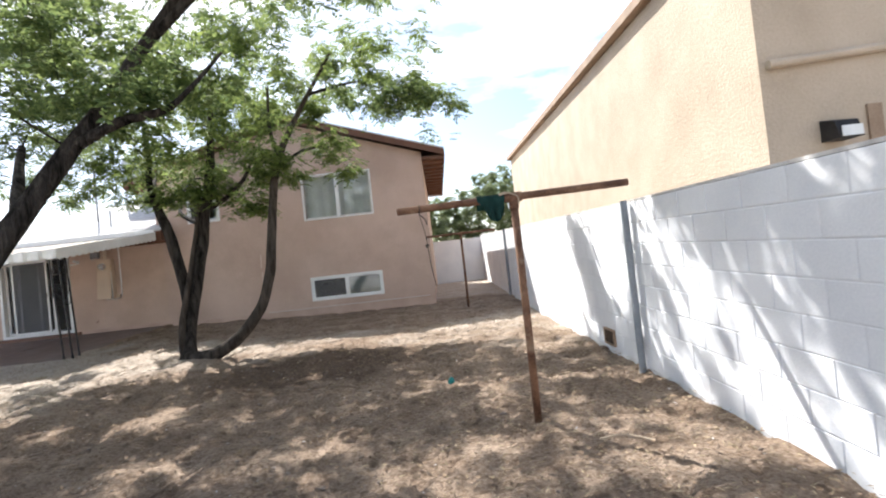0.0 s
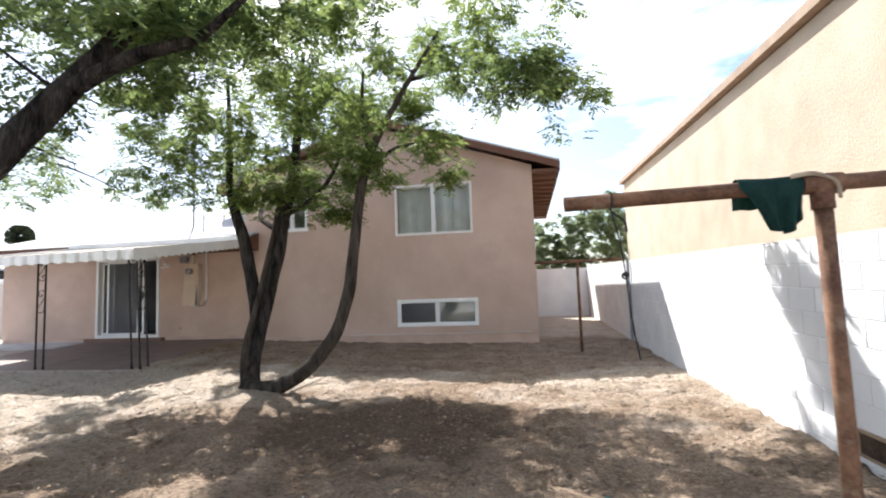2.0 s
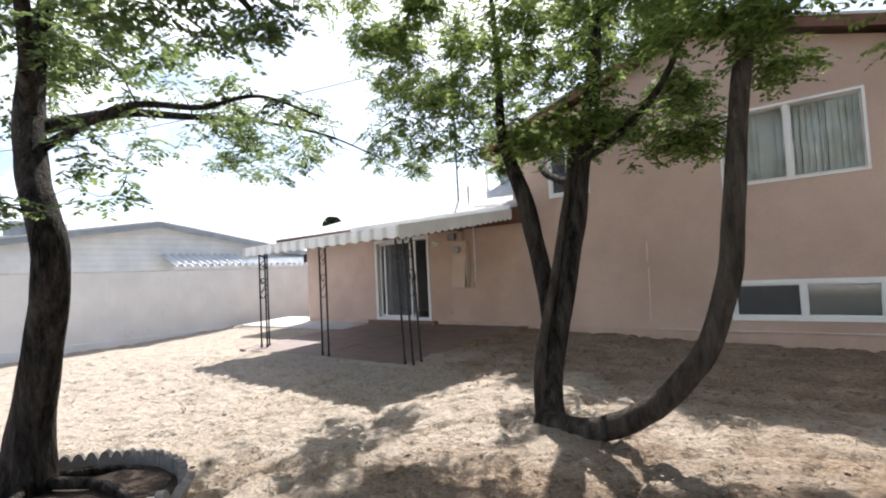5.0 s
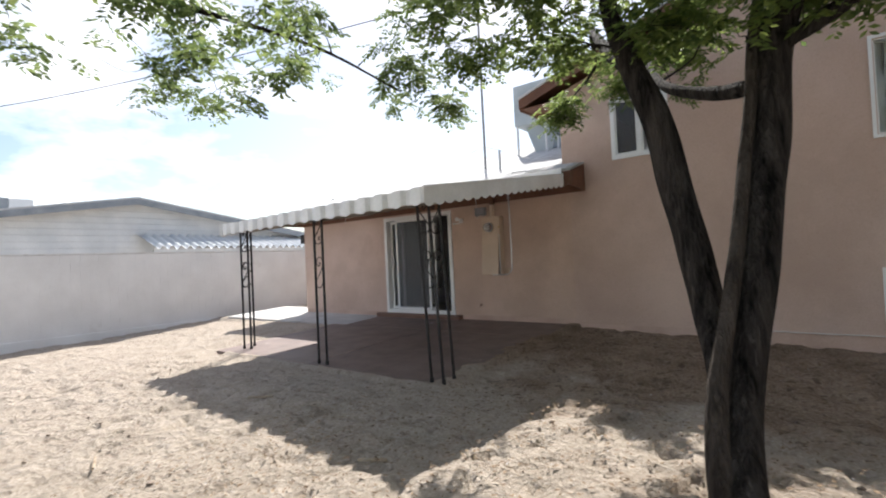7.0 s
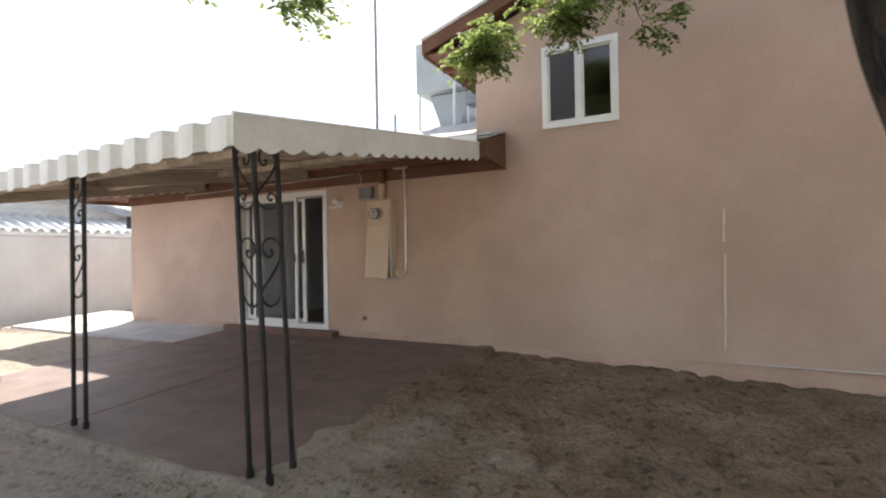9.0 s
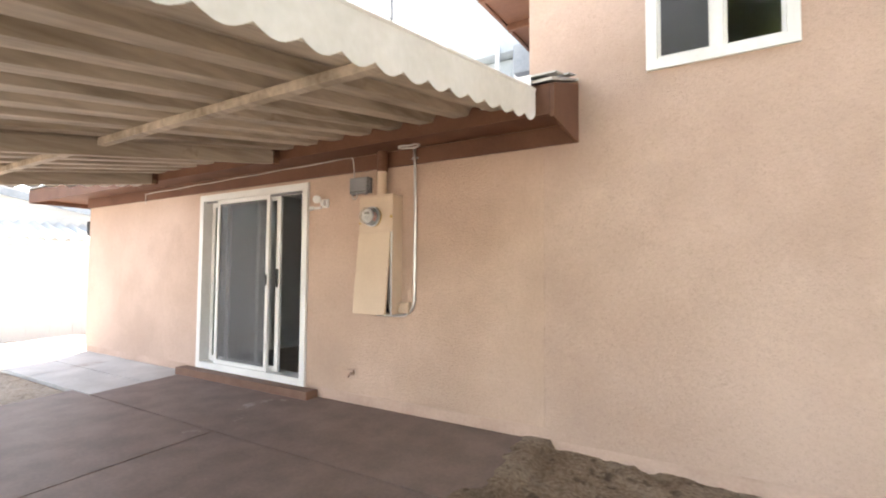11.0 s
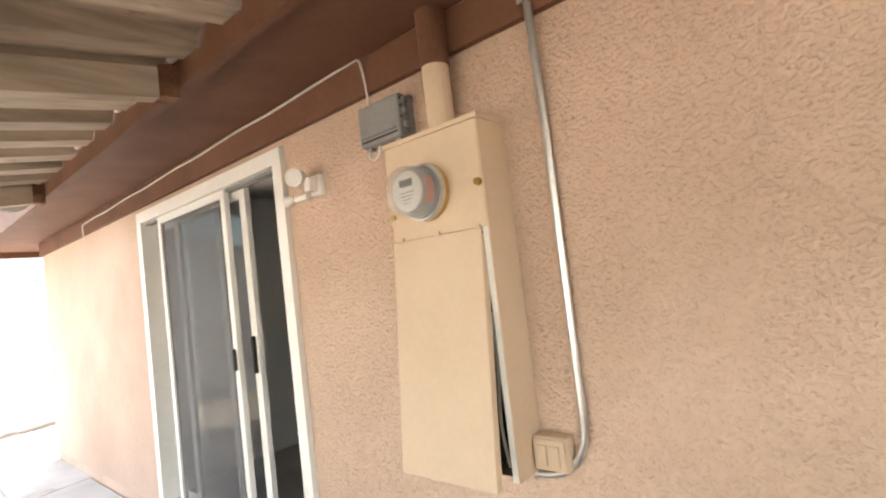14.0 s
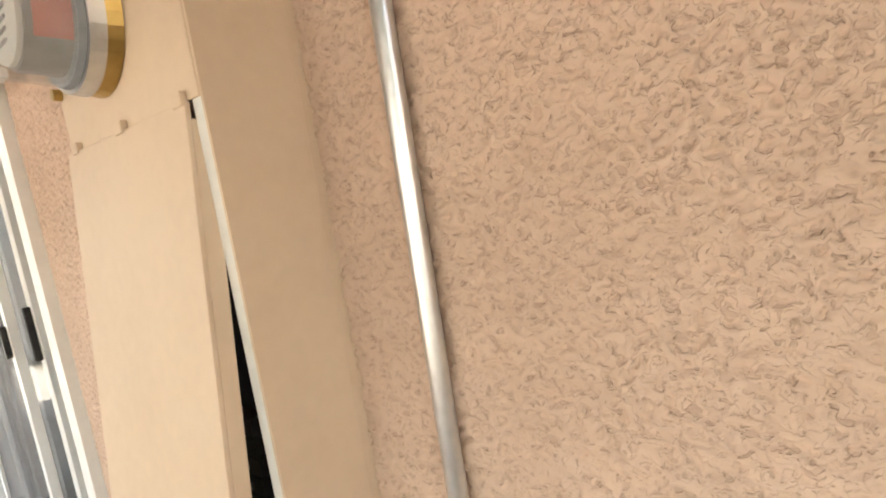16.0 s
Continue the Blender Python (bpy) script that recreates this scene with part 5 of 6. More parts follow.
# clumps near z 4.8 are unseen, added to dapple the ground and wall
BLOBS_C = [
    (-3.6, 4.7, 3.25, 1.1, 0.8, 0.5, 65), (-2.8, 4.4, 3.9, 1.2, 1.0, 0.6, 80), (-4.6, 4.7, 3.2, 0.9, 0.8, 0.5, 42),
    (-1.7, 4.4, 4.5, 1.3, 1.1, 0.6, 70), (-0.45, 6.3, 3.62, 0.65, 0.5, 0.42, 48), (0.5, 4.4, 4.9, 1.2, 1.2, 0.45, 90), (-0.2, 4.6, 4.8, 0.8, 0.9, 0.4, 100),
    (0.4, 2.9, 4.9, 1.3, 1.0, 0.45, 130), (-1.6, 2.7, 4.9, 1.4, 1.2, 0.5, 150), (-4.3, 3.2, 4.6, 1.2, 1.2, 0.6, 100),
    (-3.4, 1.8, 4.5, 1.3, 1.1, 0.6, 120), (1.0, 1.2, 4.8, 1.0, 1.0, 0.4, 75), (-1.9, 4.4, 3.5, 0.6, 0.5, 0.3, 22), (-2.4, 3.5, 3.0, 0.55, 0.3, 0.3, 30), (-3.1, 4.0, 3.4, 0.8, 0.6, 0.5, 28), (-1.8, 6.0, 5.3, 1.5, 1.2, 0.45, 30), (0.2, 6.2, 5.4, 1.0, 1.0, 0.4, 60), (-4.8, 5.6, 4.8, 1.1, 1.1, 0.5, 210), (-2.35, 3.0, 2.95, 0.7, 0.5, 0.5, 20),
]
tree("leaning_tree", "leaning leafy tree with thick grey-brown limb", (-4.7, 2.78, 0.0), TREE_C, BLOBS_C, 51, 0.061, M_LEAF_DARK)


def far_tree(name, label, at, blobs, seed, trunk_h):
    x, y = at
    ob = thing(name, (x, y, 0.1), label, "tree")
    path = smooth_path([(x, y, 0.0, 0.22), (x + 0.1, y, trunk_h * 0.5, 0.17), (x, y + 0.1, trunk_h, 0.12), (x + 0.1, y, trunk_h + 1.2, 0.05)], 4)
    bm = bmesh.new()
    tube(bm, [p[:3] for p in path], [p[3] for p in path], 8)
    part("trunk", bm, M_BARK, ob)
    leaf_cloud("crown", crown_points(blobs, seed), 0.105, 13, 11, M_LEAF_FAR, ob, seed + 1, droop=0.8)
    return ob

far_tree("far_tree", "dense green tree beyond the side yard wall", (2.6, 27.5), [(1.2, 27.5, 3.6, 2.0, 1.6, 1.5, 260), (3.4, 28.0, 4.4, 2.0, 1.6, 1.7, 300), (2.2, 27.0, 2.6, 2.6, 1.5, 1.0, 240)], 71, 2.4)
far_tree("far_tree", "green tree beyond the side yard wall", (5.0, 31.0), [(4.6, 31.0, 5.0, 1.9, 1.6, 2.0, 260), (5.4, 31.0, 3.2, 1.8, 1.6, 1.5, 160)], 75, 2.6)
far_tree("far_tree", "dense green tree beyond the side yard wall", (-1.0, 29.0), [(-1.0, 29.0, 3.6, 2.0, 1.5, 1.5, 260), (0.2, 29.5, 3.0, 1.6, 1.2, 1.2, 160)], 79, 2.2)

palm = thing("palm_tree", (-52.8, 45, 0), "distant fan palm with round dark crown", "tree")
part("trunk", tubes(([(-52.8, 45, 0), (-52.8, 45, 8.6)], 0.3), seg=8), M_BARK, palm)
rng = np.random.default_rng(5)
for k in range(80):
    az, el = rng.uniform(0, 6.283), rng.uniform(-0.9, 1.2)
    d = Vector((math.cos(az) * math.cos(el), math.sin(az) * math.cos(el), math.sin(el)))
    s = Matrix.Rotation(rng.uniform(0, 6.283), 3, d) @ d.cross(Vector((0, 0, 1))).normalized()
    b = Vector((-52.8, 45, 8.7))
    bm = bmesh.new()
    for j in range(7):
        f = (j - 3) / 3
        e = b + d * 1.2 + s * f * 0.5 - Vector((0, 0, 0.2 * abs(f)))
        vs = [bm.verts.new(p) for p in (b + d * 0.15, e + s * 0.09, e + d * 0.1, e - s * 0.09)]
        bm.faces.new(vs)
    part("frond", bm, M_FROND, palm)

# ---- planter ring ----
ring = thing("planter_ring", (-6.25, 4.45, 0.0), "round planter ring of scalloped grey concrete edging", "planter")
CX, CY, RR = -6.28, 4.38, 0.86
for k in range(18):
    a0 = 2 * math.pi * k / 18
    bm = bmesh.new()
    n = 12
    cols = []
    for i in range(n + 1):
        a = a0 + 2 * math.pi / 18 * 0.97 * i / n
        h = 0.115 + 0.06 * abs(math.sin(math.pi * i / 4)) ** 0.7
        co = []
        for r in (RR - 0.03, RR + 0.03):
            for z in (-0.03, h):
                co.append(bm.verts.new((CX + r * math.cos(a), CY + r * math.sin(a), z)))
        cols.append(co)
    for a, b in zip(cols, cols[1:]):
        for p, q in ((0, 1), (1, 3), (3, 2), (2, 0)):
            bm.faces.new((a[p], a[q], b[q], b[p]))
    bm.faces.new([cols[0][i] for i in (0, 1, 3, 2)])
    bm.faces.new([cols[-1][i] for i in (2, 3, 1, 0)])
    tilt = random.uniform(0.25, 0.75) if k in (15, 16, 0, 2) else random.uniform(-0.10, 0.12)
    c = Vector((CX + RR * math.cos(a0), CY + RR * math.sin(a0), 0))
    bmesh.ops.rotate(bm, verts=bm.verts[:], cent=c, matrix=Matrix.Rotation(tilt, 3, Vector((-math.sin(a0), math.cos(a0), 0))))
    part("edging_stone", bm, M_EDGING, ring)
bm = bmesh.new()
bmesh.ops.create_grid(bm, x_segments=26, y_segments=26, size=0.82)
for v in bm.verts:
    q = math.hypot(v.co.x, v.co.y)
    if q > 0.83:
        v.co *= 0.83 / q
    v.co = Vector((CX + v.co.x, CY + v.co.y, 0.055 + 0.02 * noise.noise(v.co * 5)))
part("mulch", bm, M_MULCH, ring, "dark dry mulch", smooth=True)
for pts, r in (([(-6.7, 4.5, 0.12), (-6.3, 4.75, 0.10), (-5.9, 4.8, 0.07), (-5.6, 4.7, 0.04)], 0.05), ([(-6.7, 4.4, 0.12), (-6.3, 4.2, 0.09), (-5.95, 4.15, 0.06)], 0.045), ([(-6.8, 4.6, 0.10), (-6.7, 4.95, 0.07), (-6.5, 5.1, 0.05)], 0.04)):
    path = smooth_path([(*p, r * (1 - 0.2 * i)) for i, p in enumerate(pts)], 5)
    bm = bmesh.new()
    tube(bm, [p[:3] for p in path], [p[3] for p in path], 8, wobble=0.2)
    part("surface_root", bm, M_BARK, ring, "gnarled surface root", smooth=True)

# ---- clothes-line posts ----
def clothes_post(x, y, z_top, half_l, half_r, tilt):
    ob = thing("clothes_post", (x, y, 0), "rusty steel clothes-line post with a T bar", "post", group="clothes posts")
    g = ground_z(x, y) - 0.06
    part("upright", tubes(([(x, y, g), (x + 0.004, y, z_top * 0.5), (x, y, z_top - 0.02)], 0.029), seg=14), M_RUST, ob, smooth=True)
    part("cross_bar", tubes(([(x - half_l, y, z_top - tilt * half_l), (x, y, z_top), (x + half_r, y, z_top + tilt * half_r)], 0.028), seg=14), M_RUST, ob, smooth=True)
    part("tee_fitting", tubes(([(x - 0.065, y, z_top), (x + 0.065, y, z_top)], 0.037), ([(x, y, z_top - 0.09), (x, y, z_top - 0.01)], 0.037), seg=14), M_RUST, ob)
    return ob

clothes_post(0.770, 3.085, 1.680, 0.885, 0.875, 0.022)
clothes_post(0.745, 11.40, 1.85, 0.84, 0.85, 0.01)

# cloth hung over the bar
bm = bmesh.new()
nu, nv = 26, 30
grid = []
for i in range(nu + 1):
    u = i / nu
    row = []
    for j in range(nv + 1):
        v = j / nv
        x = 0.50 + 0.21 * u
        s = (v - 0.34) * 0.355
        wid = 1 - 0.25 * max(0, s - 0.08)
        if abs(s) < 0.05:
            a = s / 0.05 * math.pi / 2
            y, z = 3.085 + 0.036 * math.sin(-a), 1.676 + 0.036 * math.cos(a)
        else:
            y = 3.085 - math.copysign(0.038, s) - 0.03 * abs(s) * math.copysign(1, s)
            z = 1.676 - (abs(s) - 0.05) * (1.0 - 0.18 * u * (s > 0)) + 0.03 * (2 * u - 1.1) ** 2 * max(0, s - 0.05) / 0.18
        fold = 0.018 * math.sin(u * 15 + 4 * v) * min(1, max(0, abs(s) - 0.04) * 9)
        xx = x - 0.01 + 0.085 * (1 - u) * max(0, s - 0.05) / 0.18 - 0.02 * u * max(0, s - 0.05) / 0.18
        row.append(bm.verts.new((xx, y - fold, z + 0.01 * noise.noise(Vector((x * 9, v * 6, 2))))))
    grid.append(row)
for i in range(nu):
    for j in range(nv):
        bm.faces.new((grid[i][j], grid[i + 1][j], grid[i + 1][j + 1], grid[i][j + 1]))
bmesh.ops.solidify(bm, geom=bm.faces[:], thickness=0.006)
single("hanging_cloth", bm, M_CLOTH, "dark green cloth draped over the rusty bar", "cloth", smooth=True)
bm = bmesh.new()
tube(bm, smooth_path([(0.055, 3.085 - 0.034, 1.66), (0.05, 3.05, 1.62), (0.075, 3.055, 1.5), (0.09, 3.06, 1.36), (0.10, 3.06, 1.22), (0.12, 3.06, 1.08)], 5), 0.003, 6)
tube(bm, scroll((0.085, 3.055, 1.38), 0.014, 1.6, 0, (1, 0)), 0.0035, 5)
tube(bm, smooth_path([(0.05, 3.05, 1.62), (0.09, 3.04, 1.58), (0.10, 3.045, 1.54)], 4), 0.004, 5)
tube(bm, [(0.055 + 0.0, 3.085 + 0.032 * math.cos(a), 1.664 + 0.032 * math.sin(a)) for a in np.linspace(0, 6.28, 14)], 0.004, 5)
single("cord", bm, M_CORD, "short black cord knotted to the rusty bar", "cord")
bm = bmesh.new()
tube(bm, smooth_path([(0.66, 3.05, 1.705), (0.72, 3.046, 1.712), (0.765, 3.046, 1.70), (0.80, 3.044, 1.672), (0.805, 3.045, 1.62)], 5), 0.008, 6, wobble=0.4)
single("rope_end", bm, M_STICK, "pale frayed rope tied round the tee", "rope")

# ---- fixtures on the house wall ----
panel = thing("meter_panel", (-8.85, F, 1.19), "beige electric service panel, its lower door ajar", "electric panel")
bx0, bx1, by, bz0, bz1, zm = -9.05, -8.655, 12.752, 1.195, 2.262, 1.935
part("back_box", boxes((bx0, bx1, F - 0.02, F - 0.001, bz0, bz1)), M_BOX, panel)
for xa in (bx0, bx1 - 0.004):
    part("side_panel", boxes((xa, xa + 0.004, by + 0.002, F - 0.0202, bz0, bz1 - 0.005)), M_BOX, panel)
part("bottom_plate", boxes((bx0 + 0.0042, bx1 - 0.0042, by + 0.03, F - 0.0202, bz0, bz0 + 0.004)), M_BOX, panel)
part("side_flange", boxes((bx1 - 0.024, bx1 - 0.0045, by + 0.003, by + 0.006, bz0, zm)), M_PAPER, panel, "bare pale metal edge")
part("meter_housing", boxes((bx0 + 0.0045, bx1 - 0.0045, by, F - 0.021, zm, bz1 - 0.005), bevel=0.002), M_BOX, panel)
part("top_lip", boxes((bx0 - 0.006, bx1 + 0.006, by - 0.006, F - 0.002, bz1 - 0.004, bz1 + 0.012), bevel=0.004), M_BOX, panel)
bm = boxes((bx0 + 0.003, bx1 - 0.024, by - 0.006, by + 0.0, bz0 - 0.005, zm - 0.002), bevel=0.0015)
box(bm, bx0 + 0.003, bx0 + 0.007, by, by + 0.03, bz0, zm - 0.02)
box(bm, bx1 - 0.028, bx1 - 0.024, by, by + 0.02, bz0, zm - 0.02)
bmesh.ops.rotate(bm, verts=bm.verts[:], cent=(0, by, zm), matrix=Matrix.Rotation(radians(-5.6), 3, "X"))
door = part("panel_door", bm, M_BOX, panel, "thin beige door hinged at its top")
for x in (-9.01, -8.85, -8.693):
    part("hinge_clip", boxes((x - 0.011, x + 0.011, by - 0.009, by - 0.0005, zm - 0.006, zm + 0.010), (x - 0.014, x - 0.008, by - 0.007, by - 0.001, zm - 0.022, zm - 0.005), bevel=0.0015), M_BOX, door)
# black sheet and plate put the shade inside the box into colour
part("cavity_shade", boxes((bx0 + 0.006, bx1 - 0.006, F - 0.026, F - 0.0205, bz0 + 0.006, zm)), M_DARK, panel)
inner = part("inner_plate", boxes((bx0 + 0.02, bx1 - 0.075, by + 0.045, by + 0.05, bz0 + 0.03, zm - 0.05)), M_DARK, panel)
for r in range(9):
    for c in range(2):
        x = bx1 - 0.15 - c * 0.085
        z = 1.30 + r * 0.028
        part("breaker", boxes((x, x + 0.07, by + 0.022, by + 0.044, z, z + 0.024), (x + 0.02, x + 0.045, by + 0.012, by + 0.022, z + 0.007, z + 0.017)), M_IRON, inner)
bm = bmesh.new()
tube(bm, smooth_path([(-8.70, by + 0.03, 1.68), (-8.705, by + 0.03, 1.5), (-8.72, by + 0.035, 1.35), (-8.71, by + 0.04, 1.22)], 5), 0.005, 6)
part("inner_wire", bm, M_WIRE, panel)

meter = thing("electric_meter", (-8.875, by, 2.075), "round glass electric meter with grey body", "meter")
mc = (-8.875, 2.075)
def disc(bm, c, y0, y1, r0, r1, seg=36):
    vs = [[bm.verts.new((c[0] + r * math.cos(2 * math.pi * k / seg), y, c[1] + r * math.sin(2 * math.pi * k / seg))) for k in range(seg)] for y, r in ((y0, r0), (y1, r1))]
    for k in range(seg):
        bm.faces.new((vs[0][k], vs[0][(k + 1) % seg], vs[1][(k + 1) % seg], vs[1][k]))
    bm.faces.new(vs[0]); bm.faces.new(vs[1][::-1])
    return bm
part("brass_ring", disc(bmesh.new(), mc, by - 0.018, by - 0.001, 0.089, 0.093), M_BRASS, meter)
part("steel_ring", disc(bmesh.new(), mc, by - 0.036, by - 0.0185, 0.090, 0.0925), M_GALV, meter)
part("collar", disc(bmesh.new(), mc, by - 0.044, by - 0.0365, 0.0825, 0.0845), M_GREYTRIM, meter, "dark grey gasket")
part("meter_body", disc(bmesh.new(), mc, by - 0.088, by - 0.0345, 0.066, 0.072), M_METERGREY, meter, smooth=False)
face = part("face_plate", disc(bmesh.new(), mc, by - 0.094, by - 0.0885, 0.062, 0.062), M_PAPER, meter)
part("display", boxes((mc[0] - 0.027, mc[0] + 0.027, by - 0.0965, by - 0.0945, mc[1] + 0.014, mc[1] + 0.036)), M_INK, face)
for k in range(4):
    part("print_bar", boxes((mc[0] - 0.03 + 0.004 * k, mc[0] + 0.03 - 0.006 * k, by - 0.0958, by - 0.0945, mc[1] - 0.006 - 0.011 * k, mc[1] - 0.002 - 0.011 * k)), M_GREY, face)
bm = bmesh.new()
for k in range(6):
    a0, a1 = radians(-38 + 11 * k), radians(-38 + 11 * (k + 1))
    pts = [(mc[0] + 0.0705 * math.cos(a), y, mc[1] + 0.0705 * math.sin(a)) for a, y in ((a0, by - 0.082), (a1, by - 0.082), (a1, by - 0.045), (a0, by - 0.045))]
    q = [(mc[0] + 0.0722 * math.cos(a), y, mc[1] + 0.0722 * math.sin(a)) for a, y in ((a0, by - 0.082), (a1, by - 0.082), (a1, by - 0.045), (a0, by - 0.045))]
    A, B = [bm.verts.new(p) for p in pts], [bm.verts.new(p) for p in q]
    bm.faces.new(A[::-1]); bm.faces.new(B)
    for i in range(4):
        bm.faces.new((A[i], A[(i + 1) % 4], B[(i + 1) % 4], B[i]))
part("warning_label", bm, M_PINK, meter, "faded red warning label")
bm = bmesh.new()
seg = 40
prof_d = ((by - 0.036, 0.082), (by - 0.10, 0.079), (by - 0.115, 0.074), (by - 0.122, 0.062), (by - 0.122, 0.0), )
rings = []
for off in (0.0, 0.003):
    rr = []
    for y, r in prof_d:
        r = max(r - off, 0.0005)
        rr.append([bm.verts.new((mc[0] + r * math.cos(2 * math.pi * k / seg), y + off, mc[1] + r * math.sin(2 * math.pi * k / seg))) for k in range(seg)])
    rings.append(rr)
for rr in rings:
    for a, b in zip(rr, rr[1:]):
        for k in range(seg):
            bm.faces.new((a[k], a[(k + 1) % seg], b[(k + 1) % seg], b[k]))
for k in range(seg):
    bm.faces.new((rings[0][0][k], rings[0][0][(k + 1) % seg], rings[1][0][(k + 1) % seg], rings[1][0][k]))
g = part("glass_dome", bm, M_SHEEN_GLASS, meter, "glass dome with a pale sheen in its colour", smooth=True)
g.visible_shadow = False
lock = disc(bmesh.new(), (-8.670, 2.068), by - 0.014, by - 0.001, 0.011, 0.013, 16)
part("seal_screw", lock, M_BRASS, panel, "small brass seal screw")
part("seal_screw", disc(bmesh.new(), (-9.035, 2.02), by - 0.012, by - 0.001, 0.008, 0.009, 12), M_BRASS, panel)

riser = thing("service_mast", (-8.85, F - 0.05, 2.29), "painted service riser pipe above the panel", "pipe")
part("riser_pipe", tubes(([(-8.85, F - 0.065, 2.287), (-8.85, F - 0.065, 2.50)], 0.046), seg=18), M_BOX, riser, smooth=False)
part("riser_pipe", tubes(([(-8.85, F - 0.065, 2.501), (-8.85, F - 0.065, 2.689)], 0.05), seg=18), M_TRIM, riser, "brown painted upper length")
bm = bmesh.new()
tube(bm, smooth_path([(-8.92, F - 0.06, 2.51), (-8.945, F - 0.03, 2.46), (-8.95, F - 0.012, 2.38), (-8.945, F - 0.012, 2.29)], 5), 0.004, 6)
part("ground_wire", bm, M_STICK, riser)

conduit = thing("conduit", (-8.5, F, 1.17), "galvanised conduit bent under the service panel", "conduit")
path = [(-8.50, F - 0.045, 2.69), (-8.50, F - 0.04, 2.62), (-8.50, F - 0.022, 2.2), (-8.50, F - 0.022, 1.6), (-8.50, F - 0.022, 1.34)]
for k in range(1, 10):
    a = math.pi / 2 * k / 9
    path.append((-8.64 + 0.14 * math.cos(a), F - 0.022, 1.34 - 0.16 * math.sin(a)))
path += [(-8.74, F - 0.022, 1.178), (-8.92, F - 0.022, 1.176), (-8.94, F - 0.022, 1.19)]
bm = bmesh.new()
tube(bm, path, 0.0125, 12)
part("pipe", bm, M_GALV, conduit, smooth=True)
part("strap", boxes((-8.535, -8.465, F - 0.036, F - 0.031, 2.585, 2.605), bevel=0.002), M_GALV, conduit)
bm = bmesh.new()
ringp = [(-8.60, 12.81, 2.686), (-8.52, 12.84, 2.684), (-8.44, 12.82, 2.686), (-8.40, 12.79, 2.686), (-8.41, 12.75, 2.686), (-8.48, 12.76, 2.686), (-8.56, 12.74, 2.686), (-8.62, 12.78, 2.686), (-8.60, 12.81, 2.686)]
tube(bm, smooth_path(ringp, 8), 0.011, 7, wobble=1.1)
part("caulk_ring", bm, M_CAULK, conduit, "rough white caulk on the soffit", smooth=True)

outlet = thing("outlet_box", (-8.61, F, 1.2), "beige weatherproof outlet box beside the panel", "outlet")
part("box_body", boxes((-8.655, -8.545, F - 0.055, F - 0.001, 1.205, 1.305), bevel=0.008), M_BOX, outlet)
lid = part("cover", boxes((-8.65, -8.55, F - 0.066, F - 0.0555, 1.21, 1.30), bevel=0.005), M_BOX, outlet)
for x in (-8.622, -8.580):
    part("flap", boxes((x - 0.016, x + 0.016, F - 0.073, F - 0.0665, 1.225, 1.285), bevel=0.003), M_BOX, lid)

grey = thing("phone_box", (-9.13, F, 2.31), "grey plastic telephone junction box", "junction box")
part("base", boxes((-9.245, -9.02, F - 0.03, F - 0.001, 2.325, 2.475), bevel=0.006), M_GREY, grey)
lid = part("cover", boxes((-9.25, -9.03, F - 0.075, F - 0.0305, 2.32, 2.478), bevel=0.012), M_GREY, grey)
bm = bmesh.new()
prism(bm, [(-9.236, 2.352), (-9.044, 2.352), (-9.062, 2.366), (-9.095, 2.376), (-9.14, 2.380), (-9.185, 2.376), (-9.218, 2.366)], "y", F - 0.084, F - 0.0752)
part("cover_rib", bm, M_GREY, lid, "curved raised lip")
# raised black strip stands for the shade in a groove of the cover
part("groove_shade_strip", boxes((-9.236, -9.044, F - 0.0775, F - 0.0752, 2.336, 2.342)), M_DARK, lid)
for z in (2.35, 2.40, 2.44):
    part("latch", boxes((-9.028, -9.012, F - 0.06, F - 0.035, z, z + 0.02), bevel=0.003), M_GREY, lid)
for z in (2.385, 2.425, 2.452):
    part("pin", boxes((-9.0295, -9.0255, F - 0.070, F - 0.063, z, z + 0.007)), M_DARK, lid)
for x in (-9.235, -9.075):
    part("foot_clip", boxes((x, x + 0.03, F - 0.062, F - 0.035, 2.308, 2.3205), bevel=0.003), M_GREY, lid)
bm = bmesh.new()
tube(bm, smooth_path([(-9.22, F - 0.05, 2.325), (-9.225, F - 0.055, 2.29), (-9.20, F - 0.055, 2.272), (-9.175, F - 0.05, 2.29), (-9.175, F - 0.045, 2.322)], 5), 0.006, 7)
part("drop_loop", bm, M_WIRE, grey)

cable = bmesh.new()
pts = [(-13.1, F - 0.036, 2.50), (-13.1, F - 0.038, 2.60), (-13.09, F - 0.038, 2.627)]
pts += [(-13.0 + 0.28 * k, F - 0.038, 2.632 + 0.0042 * k + 0.004 * math.sin(k * 2.1)) for k in range(13)]
pts += [(-9.32, F - 0.038, 2.692), (-9.255, F - 0.038, 2.685), (-9.235, F - 0.04, 2.64), (-9.232, F - 0.03, 2.55), (-9.23, F - 0.03, 2.47)]
tube(cable, smooth_path(pts, 3), 0.0052, 6)
single("phone_cable", cable, M_WIRE, "pale cable clipped along the brown frieze board", "cable")

